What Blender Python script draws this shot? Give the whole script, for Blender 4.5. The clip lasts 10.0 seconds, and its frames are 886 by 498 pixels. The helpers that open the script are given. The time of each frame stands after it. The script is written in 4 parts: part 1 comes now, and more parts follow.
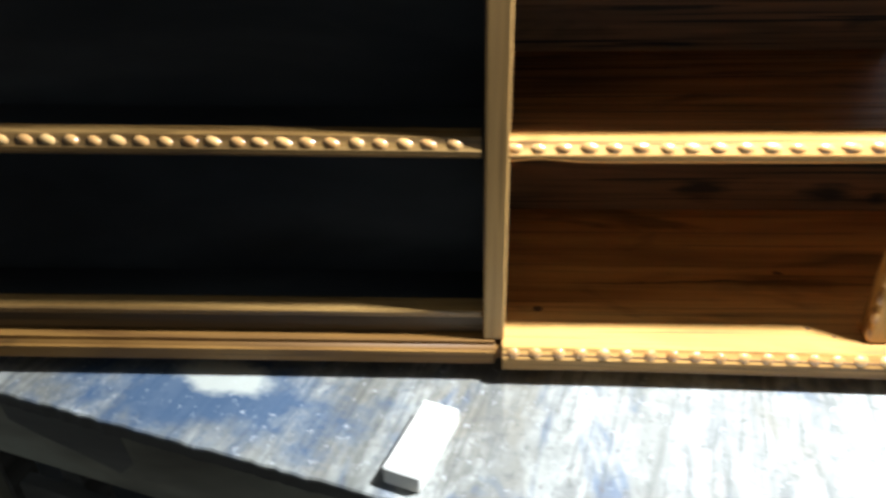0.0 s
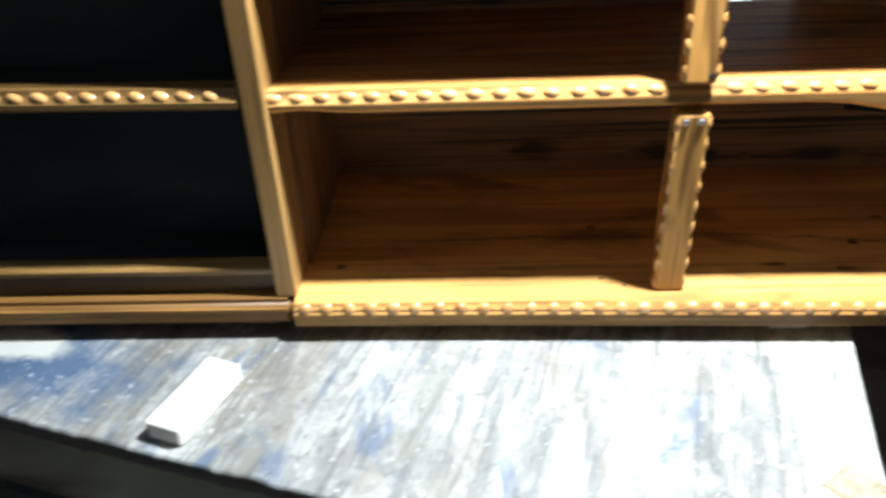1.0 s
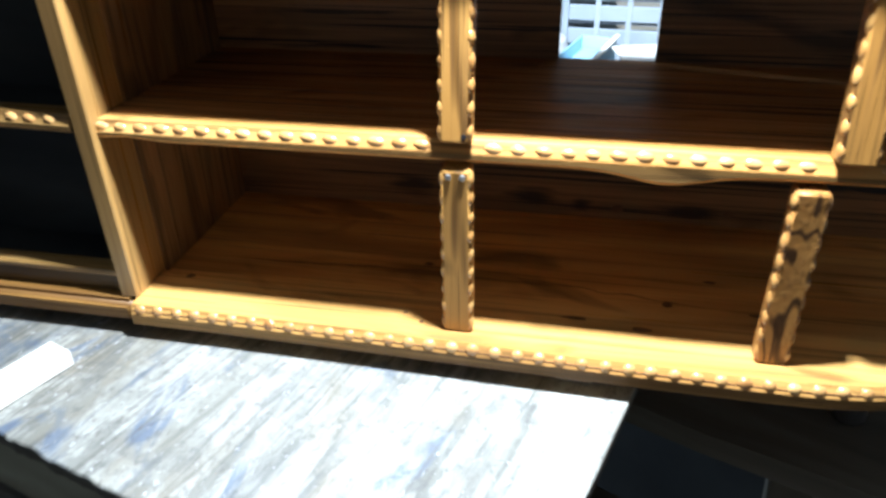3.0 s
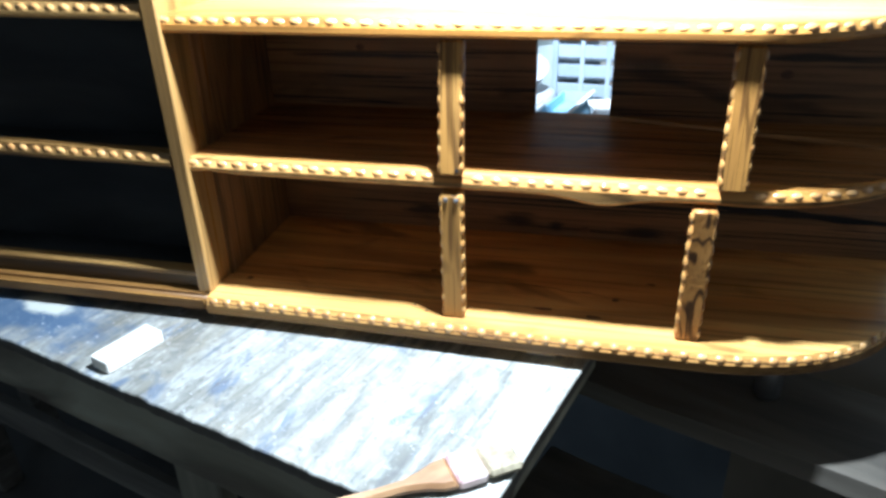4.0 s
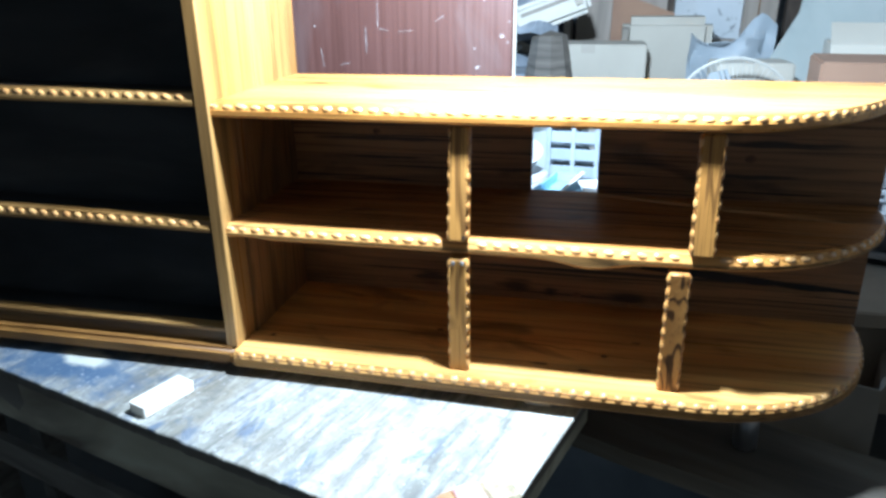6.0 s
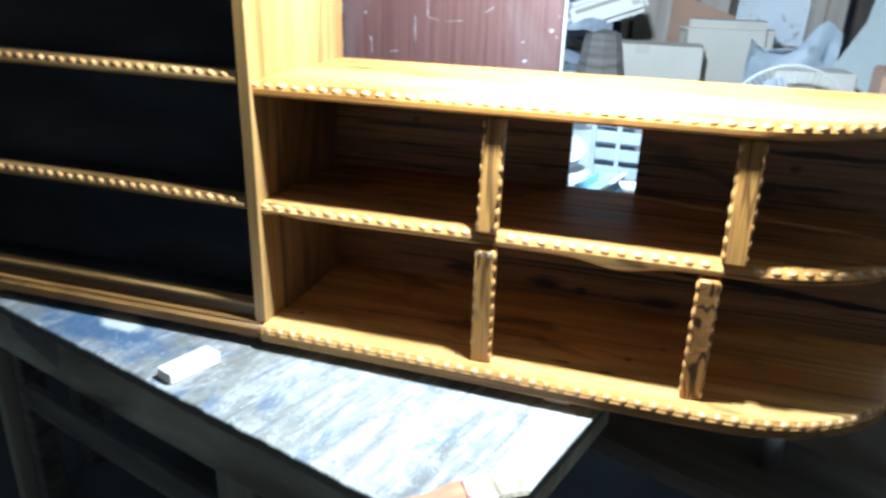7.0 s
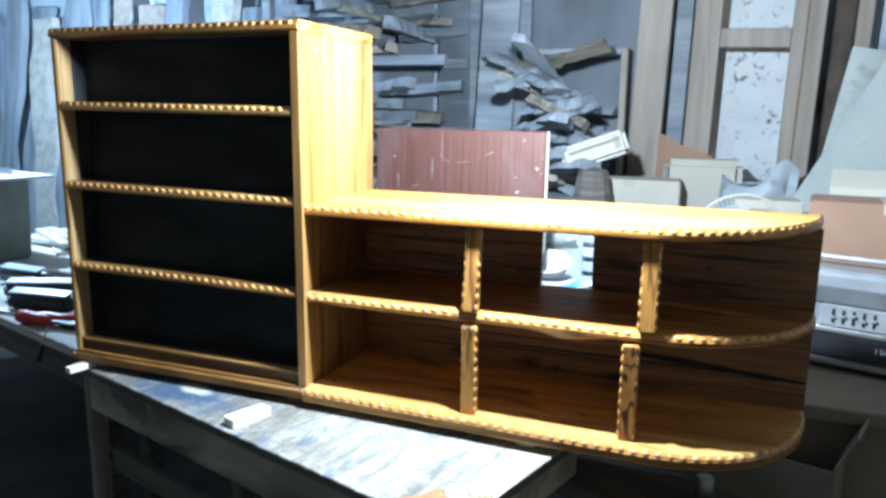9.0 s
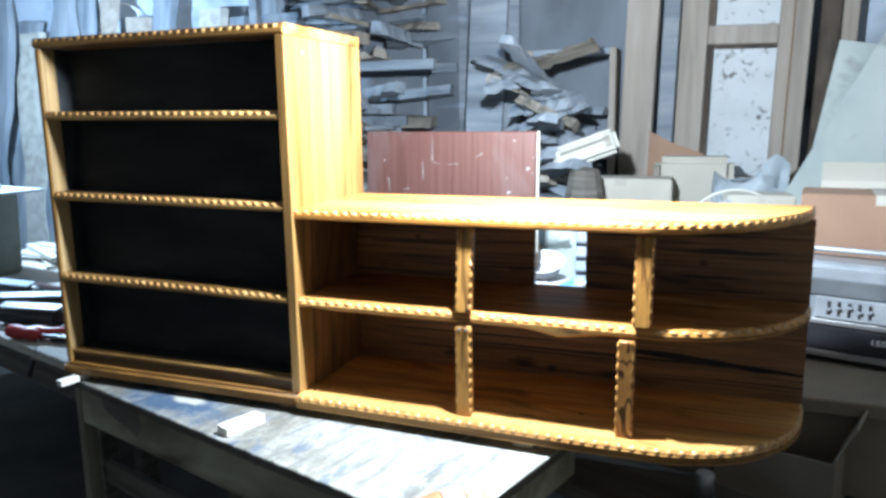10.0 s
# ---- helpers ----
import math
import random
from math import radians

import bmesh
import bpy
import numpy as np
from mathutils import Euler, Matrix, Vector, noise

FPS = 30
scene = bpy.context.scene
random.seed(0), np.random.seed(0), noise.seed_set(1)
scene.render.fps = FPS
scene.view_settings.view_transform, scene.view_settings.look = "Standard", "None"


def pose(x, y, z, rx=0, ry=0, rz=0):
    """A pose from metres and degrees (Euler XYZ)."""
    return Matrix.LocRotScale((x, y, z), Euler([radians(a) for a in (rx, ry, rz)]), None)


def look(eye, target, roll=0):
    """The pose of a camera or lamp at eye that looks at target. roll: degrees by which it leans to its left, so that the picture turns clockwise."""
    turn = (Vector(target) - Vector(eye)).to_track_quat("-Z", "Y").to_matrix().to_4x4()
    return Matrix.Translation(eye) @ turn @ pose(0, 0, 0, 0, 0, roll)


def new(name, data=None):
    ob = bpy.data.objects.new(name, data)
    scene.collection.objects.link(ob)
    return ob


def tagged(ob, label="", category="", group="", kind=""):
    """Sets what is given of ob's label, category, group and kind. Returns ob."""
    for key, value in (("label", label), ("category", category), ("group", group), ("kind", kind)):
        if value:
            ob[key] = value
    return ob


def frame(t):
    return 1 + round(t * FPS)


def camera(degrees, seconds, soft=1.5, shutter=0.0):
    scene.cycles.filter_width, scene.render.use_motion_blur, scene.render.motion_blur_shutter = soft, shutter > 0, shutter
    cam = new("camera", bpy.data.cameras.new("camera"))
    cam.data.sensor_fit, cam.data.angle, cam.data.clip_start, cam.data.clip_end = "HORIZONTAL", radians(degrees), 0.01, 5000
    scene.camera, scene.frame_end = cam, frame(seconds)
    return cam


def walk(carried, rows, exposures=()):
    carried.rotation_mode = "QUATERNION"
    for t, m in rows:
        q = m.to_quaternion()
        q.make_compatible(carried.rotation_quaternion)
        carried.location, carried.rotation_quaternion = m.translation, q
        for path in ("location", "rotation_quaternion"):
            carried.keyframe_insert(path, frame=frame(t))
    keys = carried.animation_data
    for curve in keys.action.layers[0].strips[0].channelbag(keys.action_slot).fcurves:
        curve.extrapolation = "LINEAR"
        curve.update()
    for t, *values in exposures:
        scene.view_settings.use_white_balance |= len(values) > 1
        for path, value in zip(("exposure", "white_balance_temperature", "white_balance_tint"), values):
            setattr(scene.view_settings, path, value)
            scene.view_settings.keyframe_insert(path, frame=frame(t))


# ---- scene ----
cam = camera(62.7, 10.0, soft=3.0, shutter=0.5)
PATH = [
    (0, (-0.022, -0.037, 1.345), (-0.125, 1.671, 0.309), -1.4),
    (0.5, (0.102, -0.084, 1.32), (-0.007, 1.65, 0.33), -2.1),
    (1, (0.213, -0.053, 1.299), (0.139, 1.649, 0.25), -2.3),
    (1.5, (0.359, 0.016, 1.31), (0.196, 1.712, 0.262), -0.6),
    (2, (0.4535, 0.0765, 1.324), (0.229, 1.733, 0.225), -1.95),
    (2.5, (0.519, 0.044, 1.3245), (0.221, 1.7155, 0.268), -1.55),
    (4, (0.6685, -0.331, 1.4505), (0.247, 1.3945, 0.5315), -1.7),
    (4.5, (0.681, -0.422, 1.4825), (0.2535, 1.3555, 0.671), -1.1),
    (5, (0.684, -0.485, 1.4955), (0.2095, 1.322, 0.781), -0.5),
    (5.5, (0.6795, -0.4845, 1.4895), (0.2615, 1.337, 0.778), -0.95),
    (7, (0.713, -0.4755, 1.476), (0.1675, 1.3035, 0.7435), 1.6),
    (7.5, (0.813, -0.607, 1.4945), (0.0405, 1.1535, 0.945), 3.35),
    (8, (0.8745, -0.7455, 1.507), (0.104, 1.045, 1.058), 1.15),
    (8.5, (0.9485, -0.8245, 1.4955), (0.259, 1.0005, 1.0555), -1.75),
    (9, (0.965, -0.8755, 1.5115), (0.259, 0.9565, 1.1315), 0.7),
    (9.5, (0.9595, -0.8785, 1.502), (0.234, 0.95, 1.1435), 0.2),
    (10, (0.969, -0.863, 1.4935), (0.274, 0.9775, 1.1335), -0.7),
]
walk(cam, [(t, look(eye, target, roll)) for t, eye, target, roll in PATH],
     exposures=[(0, 0.16, 5900, 8), (1.0, 0.13, 5900, 8), (2.0, 0.06, 5800, 7), (2.5, 0.11, 5750, 7), (4.0, 0.22, 5300, 5), (5.5, 0.25, 5150, 4), (8.0, 0.27, 5200, 4), (10, 0.38, 5600, 6)])

# ---- light ----
world = bpy.data.worlds.new("night")
world.use_nodes = True
world.node_tree.nodes["Background"].inputs[0].default_value = (0.55, 0.7, 1.0, 1)
world.node_tree.nodes["Background"].inputs[1].default_value = 0.01
scene.world = world


def point_lamp(name, x, y, z, watts, colour, radius):
    data = bpy.data.lights.new(name, "POINT")
    data.energy, data.color, data.shadow_soft_size = watts, colour, radius
    new(name, data).location = (x, y, z)


FAR_LAMP = (-2.40, 1.70, 1.90)
LAMP = (0.56, 0.5955, 1.77)
point_lamp("bulb_light", *LAMP, 192, (0.95, 0.98, 1.0), 0.03)
point_lamp("far_bulb_light", *FAR_LAMP, 128, (0.62, 0.80, 1.0), 0.04)


# ---- materials ----
def material(name, colours, scale=(6, 6, 6), rough=0.6, metal=0.0, bump=0.2, detail=6, distortion=0.4, coat=0.0, stain=None, stain_scale=3.0, stain_range=(0.45, 0.65), fine=60, spec=0.5):
    """A surface of two to four colours laid by stretched noise, with stains at a larger scale and fine relief."""
    m = bpy.data.materials.new(name)
    m.use_nodes = True
    n, l = m.node_tree.nodes, m.node_tree.links
    b = n["Principled BSDF"]
    b.inputs["Roughness"].default_value, b.inputs["Metallic"].default_value = rough, metal
    b.inputs["Coat Weight"].default_value = coat
    b.inputs["Specular IOR Level"].default_value = spec
    b.inputs["Coat Roughness"].default_value = 0.15
    co, info, mp = n.new("ShaderNodeTexCoord"), n.new("ShaderNodeObjectInfo"), n.new("ShaderNodeMapping")
    add = n.new("ShaderNodeVectorMath")
    mul = n.new("ShaderNodeMath")
    mul.operation, mul.inputs[1].default_value = "MULTIPLY", 7.0
    l.new(info.outputs["Random"], mul.inputs[0])
    l.new(co.outputs["Object"], add.inputs[0])
    l.new(mul.outputs[0], add.inputs[1])
    l.new(add.outputs[0], mp.inputs["Vector"])
    mp.inputs["Scale"].default_value = scale
    tex = n.new("ShaderNodeTexNoise")
    tex.inputs["Scale"].default_value, tex.inputs["Detail"].default_value, tex.inputs["Distortion"].default_value = 1.0, detail, distortion
    l.new(mp.outputs[0], tex.inputs["Vector"])
    ramp = n.new("ShaderNodeValToRGB")
    el = ramp.color_ramp.elements
    while len(el) < len(colours):
        el.new(0.5)
    for i, c in enumerate(colours):
        el[i].position, el[i].color = 0.3 + 0.4 * i / max(1, len(colours) - 1), (*c, 1)
    l.new(tex.outputs["Fac"], ramp.inputs[0])
    out = ramp.outputs[0]
    if stain:
        t2 = n.new("ShaderNodeTexNoise")
        t2.inputs["Scale"].default_value, t2.inputs["Detail"].default_value, t2.inputs["Distortion"].default_value = stain_scale, 5, 0.8
        sm = n.new("ShaderNodeMapping")
        sm.inputs["Scale"].default_value = [0.35 + 0.65 * s / max(scale) for s in scale]
        l.new(add.outputs[0], sm.inputs["Vector"])
        l.new(sm.outputs[0], t2.inputs["Vector"])
        r2 = n.new("ShaderNodeMapRange")
        r2.inputs["From Min"].default_value, r2.inputs["From Max"].default_value = stain_range
        l.new(t2.outputs["Fac"], r2.inputs["Value"])
        mix = n.new("ShaderNodeMix")
        mix.data_type = "RGBA"
        l.new(r2.outputs[0], mix.inputs["Factor"])
        l.new(out, mix.inputs["A"])
        mix.inputs["B"].default_value = (*stain, 1)
        out = mix.outputs["Result"]
    l.new(out, b.inputs["Base Color"])
    f = n.new("ShaderNodeTexNoise")
    f.inputs["Scale"].default_value, f.inputs["Detail"].default_value = fine, 4
    fm = n.new("ShaderNodeMapping")
    fm.inputs["Scale"].default_value = [0.15 + 0.85 * s / max(scale) for s in scale]
    l.new(add.outputs[0], fm.inputs["Vector"])
    l.new(fm.outputs[0], f.inputs["Vector"])
    bp = n.new("ShaderNodeBump")
    bp.inputs["Strength"].default_value, bp.inputs["Distance"].default_value = bump, 0.002
    l.new(f.outputs["Fac"], bp.inputs["Height"])
    l.new(bp.outputs[0], b.inputs["Normal"])
    rr = n.new("ShaderNodeMapRange")
    rr.inputs["To Min"].default_value, rr.inputs["To Max"].default_value = max(0.05, rough - 0.1), min(1, rough + 0.12)
    l.new(tex.outputs["Fac"], rr.inputs["Value"])
    l.new(rr.outputs[0], b.inputs["Roughness"])
    return m


def emitter(name, colour, strength):
    m = bpy.data.materials.new(name)
    m.use_nodes = True
    b = m.node_tree.nodes["Principled BSDF"]
    b.inputs["Base Color"].default_value = (0.8, 0.8, 0.8, 1)
    b.inputs["Emission Color"].default_value, b.inputs["Emission Strength"].default_value = (*colour, 1), strength
    return m


def wood(name, dark, mid, light, scale, rough, coat, rings=26.0, ring_strength=0.5, knots=0.0, bump=0.15, lines=0.0):
    """Planed, varnished wood: contour-like year rings, fibres, slow colour drift and a few dark knots. scale is low along the grain."""
    m = bpy.data.materials.new(name)
    m.use_nodes = True
    n, l = m.node_tree.nodes, m.node_tree.links
    b = n["Principled BSDF"]
    b.inputs["Coat Weight"].default_value, b.inputs["Coat Roughness"].default_value = coat, 0.12
    co, info, add, mul = n.new("ShaderNodeTexCoord"), n.new("ShaderNodeObjectInfo"), n.new("ShaderNodeVectorMath"), n.new("ShaderNodeMath")
    mul.operation, mul.inputs[1].default_value = "MULTIPLY", 9.0
    l.new(info.outputs["Random"], mul.inputs[0])
    l.new(co.outputs["Object"], add.inputs[0])
    l.new(mul.outputs[0], add.inputs[1])

    def noise_at(sc, detail, distortion=0.0):
        mp, t = n.new("ShaderNodeMapping"), n.new("ShaderNodeTexNoise")
        mp.inputs["Scale"].default_value = sc
        l.new(add.outputs[0], mp.inputs["Vector"])
        l.new(mp.outputs[0], t.inputs["Vector"])
        t.inputs["Scale"].default_value, t.inputs["Detail"].default_value, t.inputs["Distortion"].default_value = 1.0, detail, distortion
        return t.outputs["Fac"]

    def maths(op, a, k):
        x = n.new("ShaderNodeMath")
        x.operation = op
        l.new(a, x.inputs[0])
        x.inputs[1].default_value = k
        return x.outputs[0]

    def ranged(a, lo, hi, to=1.0):
        r = n.new("ShaderNodeMapRange")
        r.inputs["From Min"].default_value, r.inputs["From Max"].default_value, r.inputs["To Max"].default_value = lo, hi, to
        l.new(a, r.inputs["Value"])
        return r.outputs[0]

    def blend(fac, a, colour):
        x = n.new("ShaderNodeMix")
        x.data_type = "RGBA"
        l.new(fac, x.inputs["Factor"])
        l.new(a, x.inputs["A"])
        x.inputs["B"].default_value = (*colour, 1)
        return x.outputs["Result"]
    drift = noise_at([s * 0.35 for s in scale], 4, 0.3)
    ramp = n.new("ShaderNodeValToRGB")
    ramp.color_ramp.elements[0].position, ramp.color_ramp.elements[0].color = 0.35, (*mid, 1)
    ramp.color_ramp.elements[1].position, ramp.color_ramp.elements[1].color = 0.65, (*light, 1)
    l.new(drift, ramp.inputs[0])
    contour = maths("SINE", maths("MULTIPLY", noise_at([s * 0.5 for s in scale], 2, 0.4), rings), 0)
    out = blend(ranged(contour, 0.35, 1.0, ring_strength), ramp.outputs[0], dark)
    fibre = noise_at([s * (1.5 if s < 4 else 7) for s in scale], 5)
    out = blend(ranged(fibre, 0.55, 0.75, 0.45), out, dark)
    blotch = noise_at([1.5 + 0.28 * s for s in scale], 6, 0.6)
    out = blend(ranged(blotch, 0.48, 0.72, 0.5), out, dark)
    if lines:
        out = blend(ranged(noise_at([s * (1.1 if s < 4 else 4.5) for s in scale], 4, 0.5), 0.585, 0.63, lines), out, [v * 0.35 for v in dark])
        out = blend(ranged(noise_at([s * (2.0 if s < 4 else 11) for s in scale], 3, 0.3), 0.58, 0.66, lines * 0.7), out, [v * 0.35 for v in dark])
    if knots:
        out = blend(ranged(noise_at([2.5 + s * 0.3 for s in scale], 3, 1.2), 0.60, 0.70, knots), out, [v * 0.25 for v in dark])
    l.new(out, b.inputs["Base Color"])
    l.new(ranged(fibre, 0.0, 1.0, rough * 2), b.inputs["Roughness"])
    bp = n.new("ShaderNodeBump")
    bp.inputs["Strength"].default_value, bp.inputs["Distance"].default_value = bump, 0.0015
    l.new(fibre, bp.inputs["Height"])
    l.new(bp.outputs[0], b.inputs["Normal"])
    return m


H = ((0.19, 0.065, 0.012), (0.52, 0.225, 0.042), (0.64, 0.35, 0.092))
M_honey_x = wood("honey_wood_lengthwise", *H, (1.6, 22, 22), 0.38, 0.10, 20, 0.28, 0.7, lines=0.5)
M_pale_honey = wood("pale_honey_floor_wood", (0.115, 0.040, 0.008), (0.55, 0.226, 0.041), (0.72, 0.435, 0.135), (1.5, 22, 22), 0.42, 0.08, 18, 0.30, 0.6, lines=0.45)
M_deep_honey = wood("deep_honey_shelf_wood", (0.16, 0.06, 0.014), (0.56, 0.265, 0.060), (0.68, 0.39, 0.125), (1.6, 22, 22), 0.50, 0.0, 20, 0.28, 0.8, lines=0.6)
TOWER_WOOD = ((0.08, 0.036, 0.008), (0.265, 0.132, 0.030), (0.40, 0.24, 0.080))
M_tower_x = wood("olive_varnished_wood_lengthwise", *TOWER_WOOD, (1.6, 22, 22), 0.38, 0.12, 24, 0.6, 0.5, lines=0.5)
M_tower_z = wood("olive_varnished_wood_upright", *TOWER_WOOD, (22, 22, 1.3), 0.40, 0.08, 20, 0.35, 0.5, lines=0.5)
# paler copy of the side wood for the part the lamp reaches
M_lit_inner = wood("lit_pale_side_wood", (0.10, 0.052, 0.018), (0.33, 0.215, 0.088), (0.43, 0.30, 0.14), (22, 22, 1.3), 0.45, 0.05, 20, 0.25, 0.5, lines=0.3)
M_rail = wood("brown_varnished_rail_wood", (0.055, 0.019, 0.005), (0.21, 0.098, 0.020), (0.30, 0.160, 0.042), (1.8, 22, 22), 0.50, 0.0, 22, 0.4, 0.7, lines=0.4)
M_plinth = wood("shade_dark_plinth_wood", (0.022, 0.012, 0.004), (0.070, 0.040, 0.012), (0.105, 0.065, 0.022), (1.8, 22, 22), 0.5, 0.0, 22, 0.4, 0.7, lines=0.4)
# darker brown for front faces that the lamp only grazes
M_edge = wood("shade_brown_edge_wood", (0.060, 0.026, 0.008), (0.235, 0.118, 0.030), (0.33, 0.185, 0.060), (1.8, 22, 40), 0.45, 0.0, 24, 0.6, 0.6, lines=0.6)
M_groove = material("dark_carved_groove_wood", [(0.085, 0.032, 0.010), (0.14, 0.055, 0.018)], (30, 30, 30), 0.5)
M_teak_back = wood("dark_streaked_back_wood", (0.018, 0.010, 0.005), (0.205, 0.098, 0.036), (0.32, 0.160, 0.060), (1.3, 9, 26), 0.46, 0.03, 38, 0.35, 0.6, 0.2, lines=1.0)


def dark_patches(m, patches):
    """Dark patches on the back board: centre x, z and half sizes."""
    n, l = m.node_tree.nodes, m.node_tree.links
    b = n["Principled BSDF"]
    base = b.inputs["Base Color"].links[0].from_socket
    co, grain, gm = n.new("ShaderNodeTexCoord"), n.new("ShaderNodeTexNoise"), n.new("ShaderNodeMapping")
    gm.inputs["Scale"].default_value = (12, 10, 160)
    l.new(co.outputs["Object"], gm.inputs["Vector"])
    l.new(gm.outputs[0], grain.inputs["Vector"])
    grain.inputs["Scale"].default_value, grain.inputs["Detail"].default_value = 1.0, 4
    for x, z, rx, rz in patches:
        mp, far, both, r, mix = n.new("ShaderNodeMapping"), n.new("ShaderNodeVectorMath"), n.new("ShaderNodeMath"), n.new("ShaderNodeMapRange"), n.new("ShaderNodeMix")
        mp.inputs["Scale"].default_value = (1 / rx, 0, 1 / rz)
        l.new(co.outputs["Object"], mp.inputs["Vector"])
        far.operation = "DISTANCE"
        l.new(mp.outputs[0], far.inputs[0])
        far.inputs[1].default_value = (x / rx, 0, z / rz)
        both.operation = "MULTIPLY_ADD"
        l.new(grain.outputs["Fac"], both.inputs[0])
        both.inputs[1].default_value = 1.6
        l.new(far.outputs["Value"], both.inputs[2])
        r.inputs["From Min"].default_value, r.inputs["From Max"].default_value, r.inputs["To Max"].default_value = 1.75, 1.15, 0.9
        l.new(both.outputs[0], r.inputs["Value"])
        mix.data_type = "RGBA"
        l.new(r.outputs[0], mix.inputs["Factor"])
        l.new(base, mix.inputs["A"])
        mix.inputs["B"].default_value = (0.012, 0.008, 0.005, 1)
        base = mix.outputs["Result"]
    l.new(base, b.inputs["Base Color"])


# the widest patch darkens the back along the top of the left bay
dark_patches(M_teak_back, [(0.745, 0.047, 0.055, 0.016), (0.505, 0.058, 0.045, 0.02), (0.58, 0.048, 0.022, 0.014), (0.315, 0.065, 0.055, 0.024), (1.0, 0.39, 0.16, 0.01), (0.97, 0.325, 0.13, 0.006), (0.93, 0.435, 0.18, 0.012), (0.73, 0.42, 0.1, 0.01), (0.25, 0.435, 0.34, 0.026), (0.24, 0.375, 0.2, 0.008), (0.2, 0.335, 0.12, 0.005)])
M_shelf_shade = wood("shade_streaked_shelf_wood", (0.034, 0.015, 0.006), (0.28, 0.122, 0.036), (0.38, 0.178, 0.058), (1.5, 30, 9), 0.48, 0.0, 34, 0.35, 0.6, 0.2, lines=0.95)
M_side_shade = wood("shade_streaked_side_wood", (0.025, 0.012, 0.005), (0.20, 0.10, 0.035), (0.29, 0.155, 0.058), (9, 18, 3.0), 0.42, 0.06, 30, 0.45, 0.5, 0.2, lines=0.6)
M_burl = wood("swirled_slat_wood", (0.070, 0.028, 0.006), (0.33, 0.155, 0.032), (0.45, 0.235, 0.058), (46, 30, 3.4), 0.50, 0.0, 32, 0.75, 0.9, lines=0.45)
M_swirl = wood("dark_swirled_slat_wood", (0.030, 0.012, 0.004), (0.30, 0.132, 0.030), (0.43, 0.215, 0.055), (40, 30, 14), 0.50, 0.0, 44, 0.95, 0.9, 0.5)
for m, gloss in ((M_swirl, 0.25), (M_burl, 0.25), (M_deep_honey, 0.25), (M_shelf_shade, 0.12), (M_rail, 0.3), (M_edge, 0.25)):
    m.node_tree.nodes["Principled BSDF"].inputs["Specular IOR Level"].default_value = gloss
M_bead = material("carved_bead_wood", [(0.36, 0.165, 0.048), (0.50, 0.262, 0.085), (0.60, 0.36, 0.13)], (20, 20, 20), 0.22, bump=0.1, coat=0.9)
M_slat_bead = material("carved_slat_edge_wood", [(0.23, 0.10, 0.026), (0.36, 0.178, 0.046), (0.45, 0.25, 0.078)], (40, 40, 40), 0.28, bump=0.1, coat=0.6)
M_knot = material("dark_knot_wood", [(0.07, 0.030, 0.012), (0.17, 0.075, 0.028)], (60, 60, 60), 0.5)
# near-black for the tower's inner boards and for shade on its side linings
M_near_black = material("near_black_board_and_shade", [(0.010, 0.011, 0.012), (0.021, 0.023, 0.025), (0.042, 0.044, 0.046)], (3, 9, 9), 0.6, bump=0.1, spec=0.2)
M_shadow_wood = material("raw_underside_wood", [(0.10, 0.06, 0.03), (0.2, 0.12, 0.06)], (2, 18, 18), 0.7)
M_grey_wood = material("weathered_grey_wood", [(0.13, 0.12, 0.10), (0.24, 0.22, 0.18), (0.34, 0.32, 0.27)], (2, 20, 20), 0.75, bump=0.4, stain=(0.06, 0.05, 0.04), stain_scale=4, stain_range=(0.55, 0.7))
M_trestle = material("dark_brown_grey_plank_wood", [(0.045, 0.038, 0.028), (0.085, 0.072, 0.054), (0.125, 0.11, 0.085)], (2, 20, 20), 0.8, bump=0.4, stain=(0.03, 0.025, 0.02), stain_scale=4, stain_range=(0.55, 0.7))
M_apron = material("chipped_pale_paint_on_wood", [(0.24, 0.225, 0.165), (0.36, 0.34, 0.255), (0.43, 0.41, 0.32)], (2, 8, 8), 0.75, bump=0.3, stain=(0.085, 0.066, 0.045), stain_scale=3.0, stain_range=(0.50, 0.64))
M_core = material("bare_dark_board_edge", [(0.05, 0.045, 0.038), (0.10, 0.09, 0.075), (0.15, 0.135, 0.115)], (3, 12, 40), 0.8, bump=0.4)
M_brush_wood = material("paint_smeared_handle_wood", [(0.20, 0.10, 0.04), (0.32, 0.18, 0.08), (0.44, 0.32, 0.20)], (9, 30, 9), 0.5)
M_leg = material("pale_worn_leg_wood", [(0.11, 0.10, 0.07), (0.18, 0.165, 0.12), (0.25, 0.23, 0.175)], (18, 18, 2), 0.75, bump=0.3)
M_dusty_top = material("dusty_pale_bench_wood", [(0.25, 0.235, 0.21), (0.50, 0.475, 0.43), (0.66, 0.63, 0.57)], (2, 16, 16), 0.8, bump=0.4)
M_white_wood = material("fresh_white_wood", [(0.66, 0.62, 0.54), (0.76, 0.73, 0.66)], (4, 30, 30), 0.6, bump=0.15)
M_wall = material("stained_blue_whitewash", [(0.30, 0.36, 0.44), (0.40, 0.46, 0.54), (0.47, 0.53, 0.60)], (1.5, 1.5, 1.5), 0.9, bump=0.5, stain=(0.13, 0.14, 0.15), stain_scale=2, stain_range=(0.5, 0.72), fine=25)
# unseen walls: tone set by how much light they should bounce
M_side_wall = material("bounce_light_wall", [(0.18, 0.175, 0.16), (0.27, 0.265, 0.245), (0.35, 0.345, 0.32)], (1.5, 1.5, 1.5), 0.9, bump=0.5, fine=25)
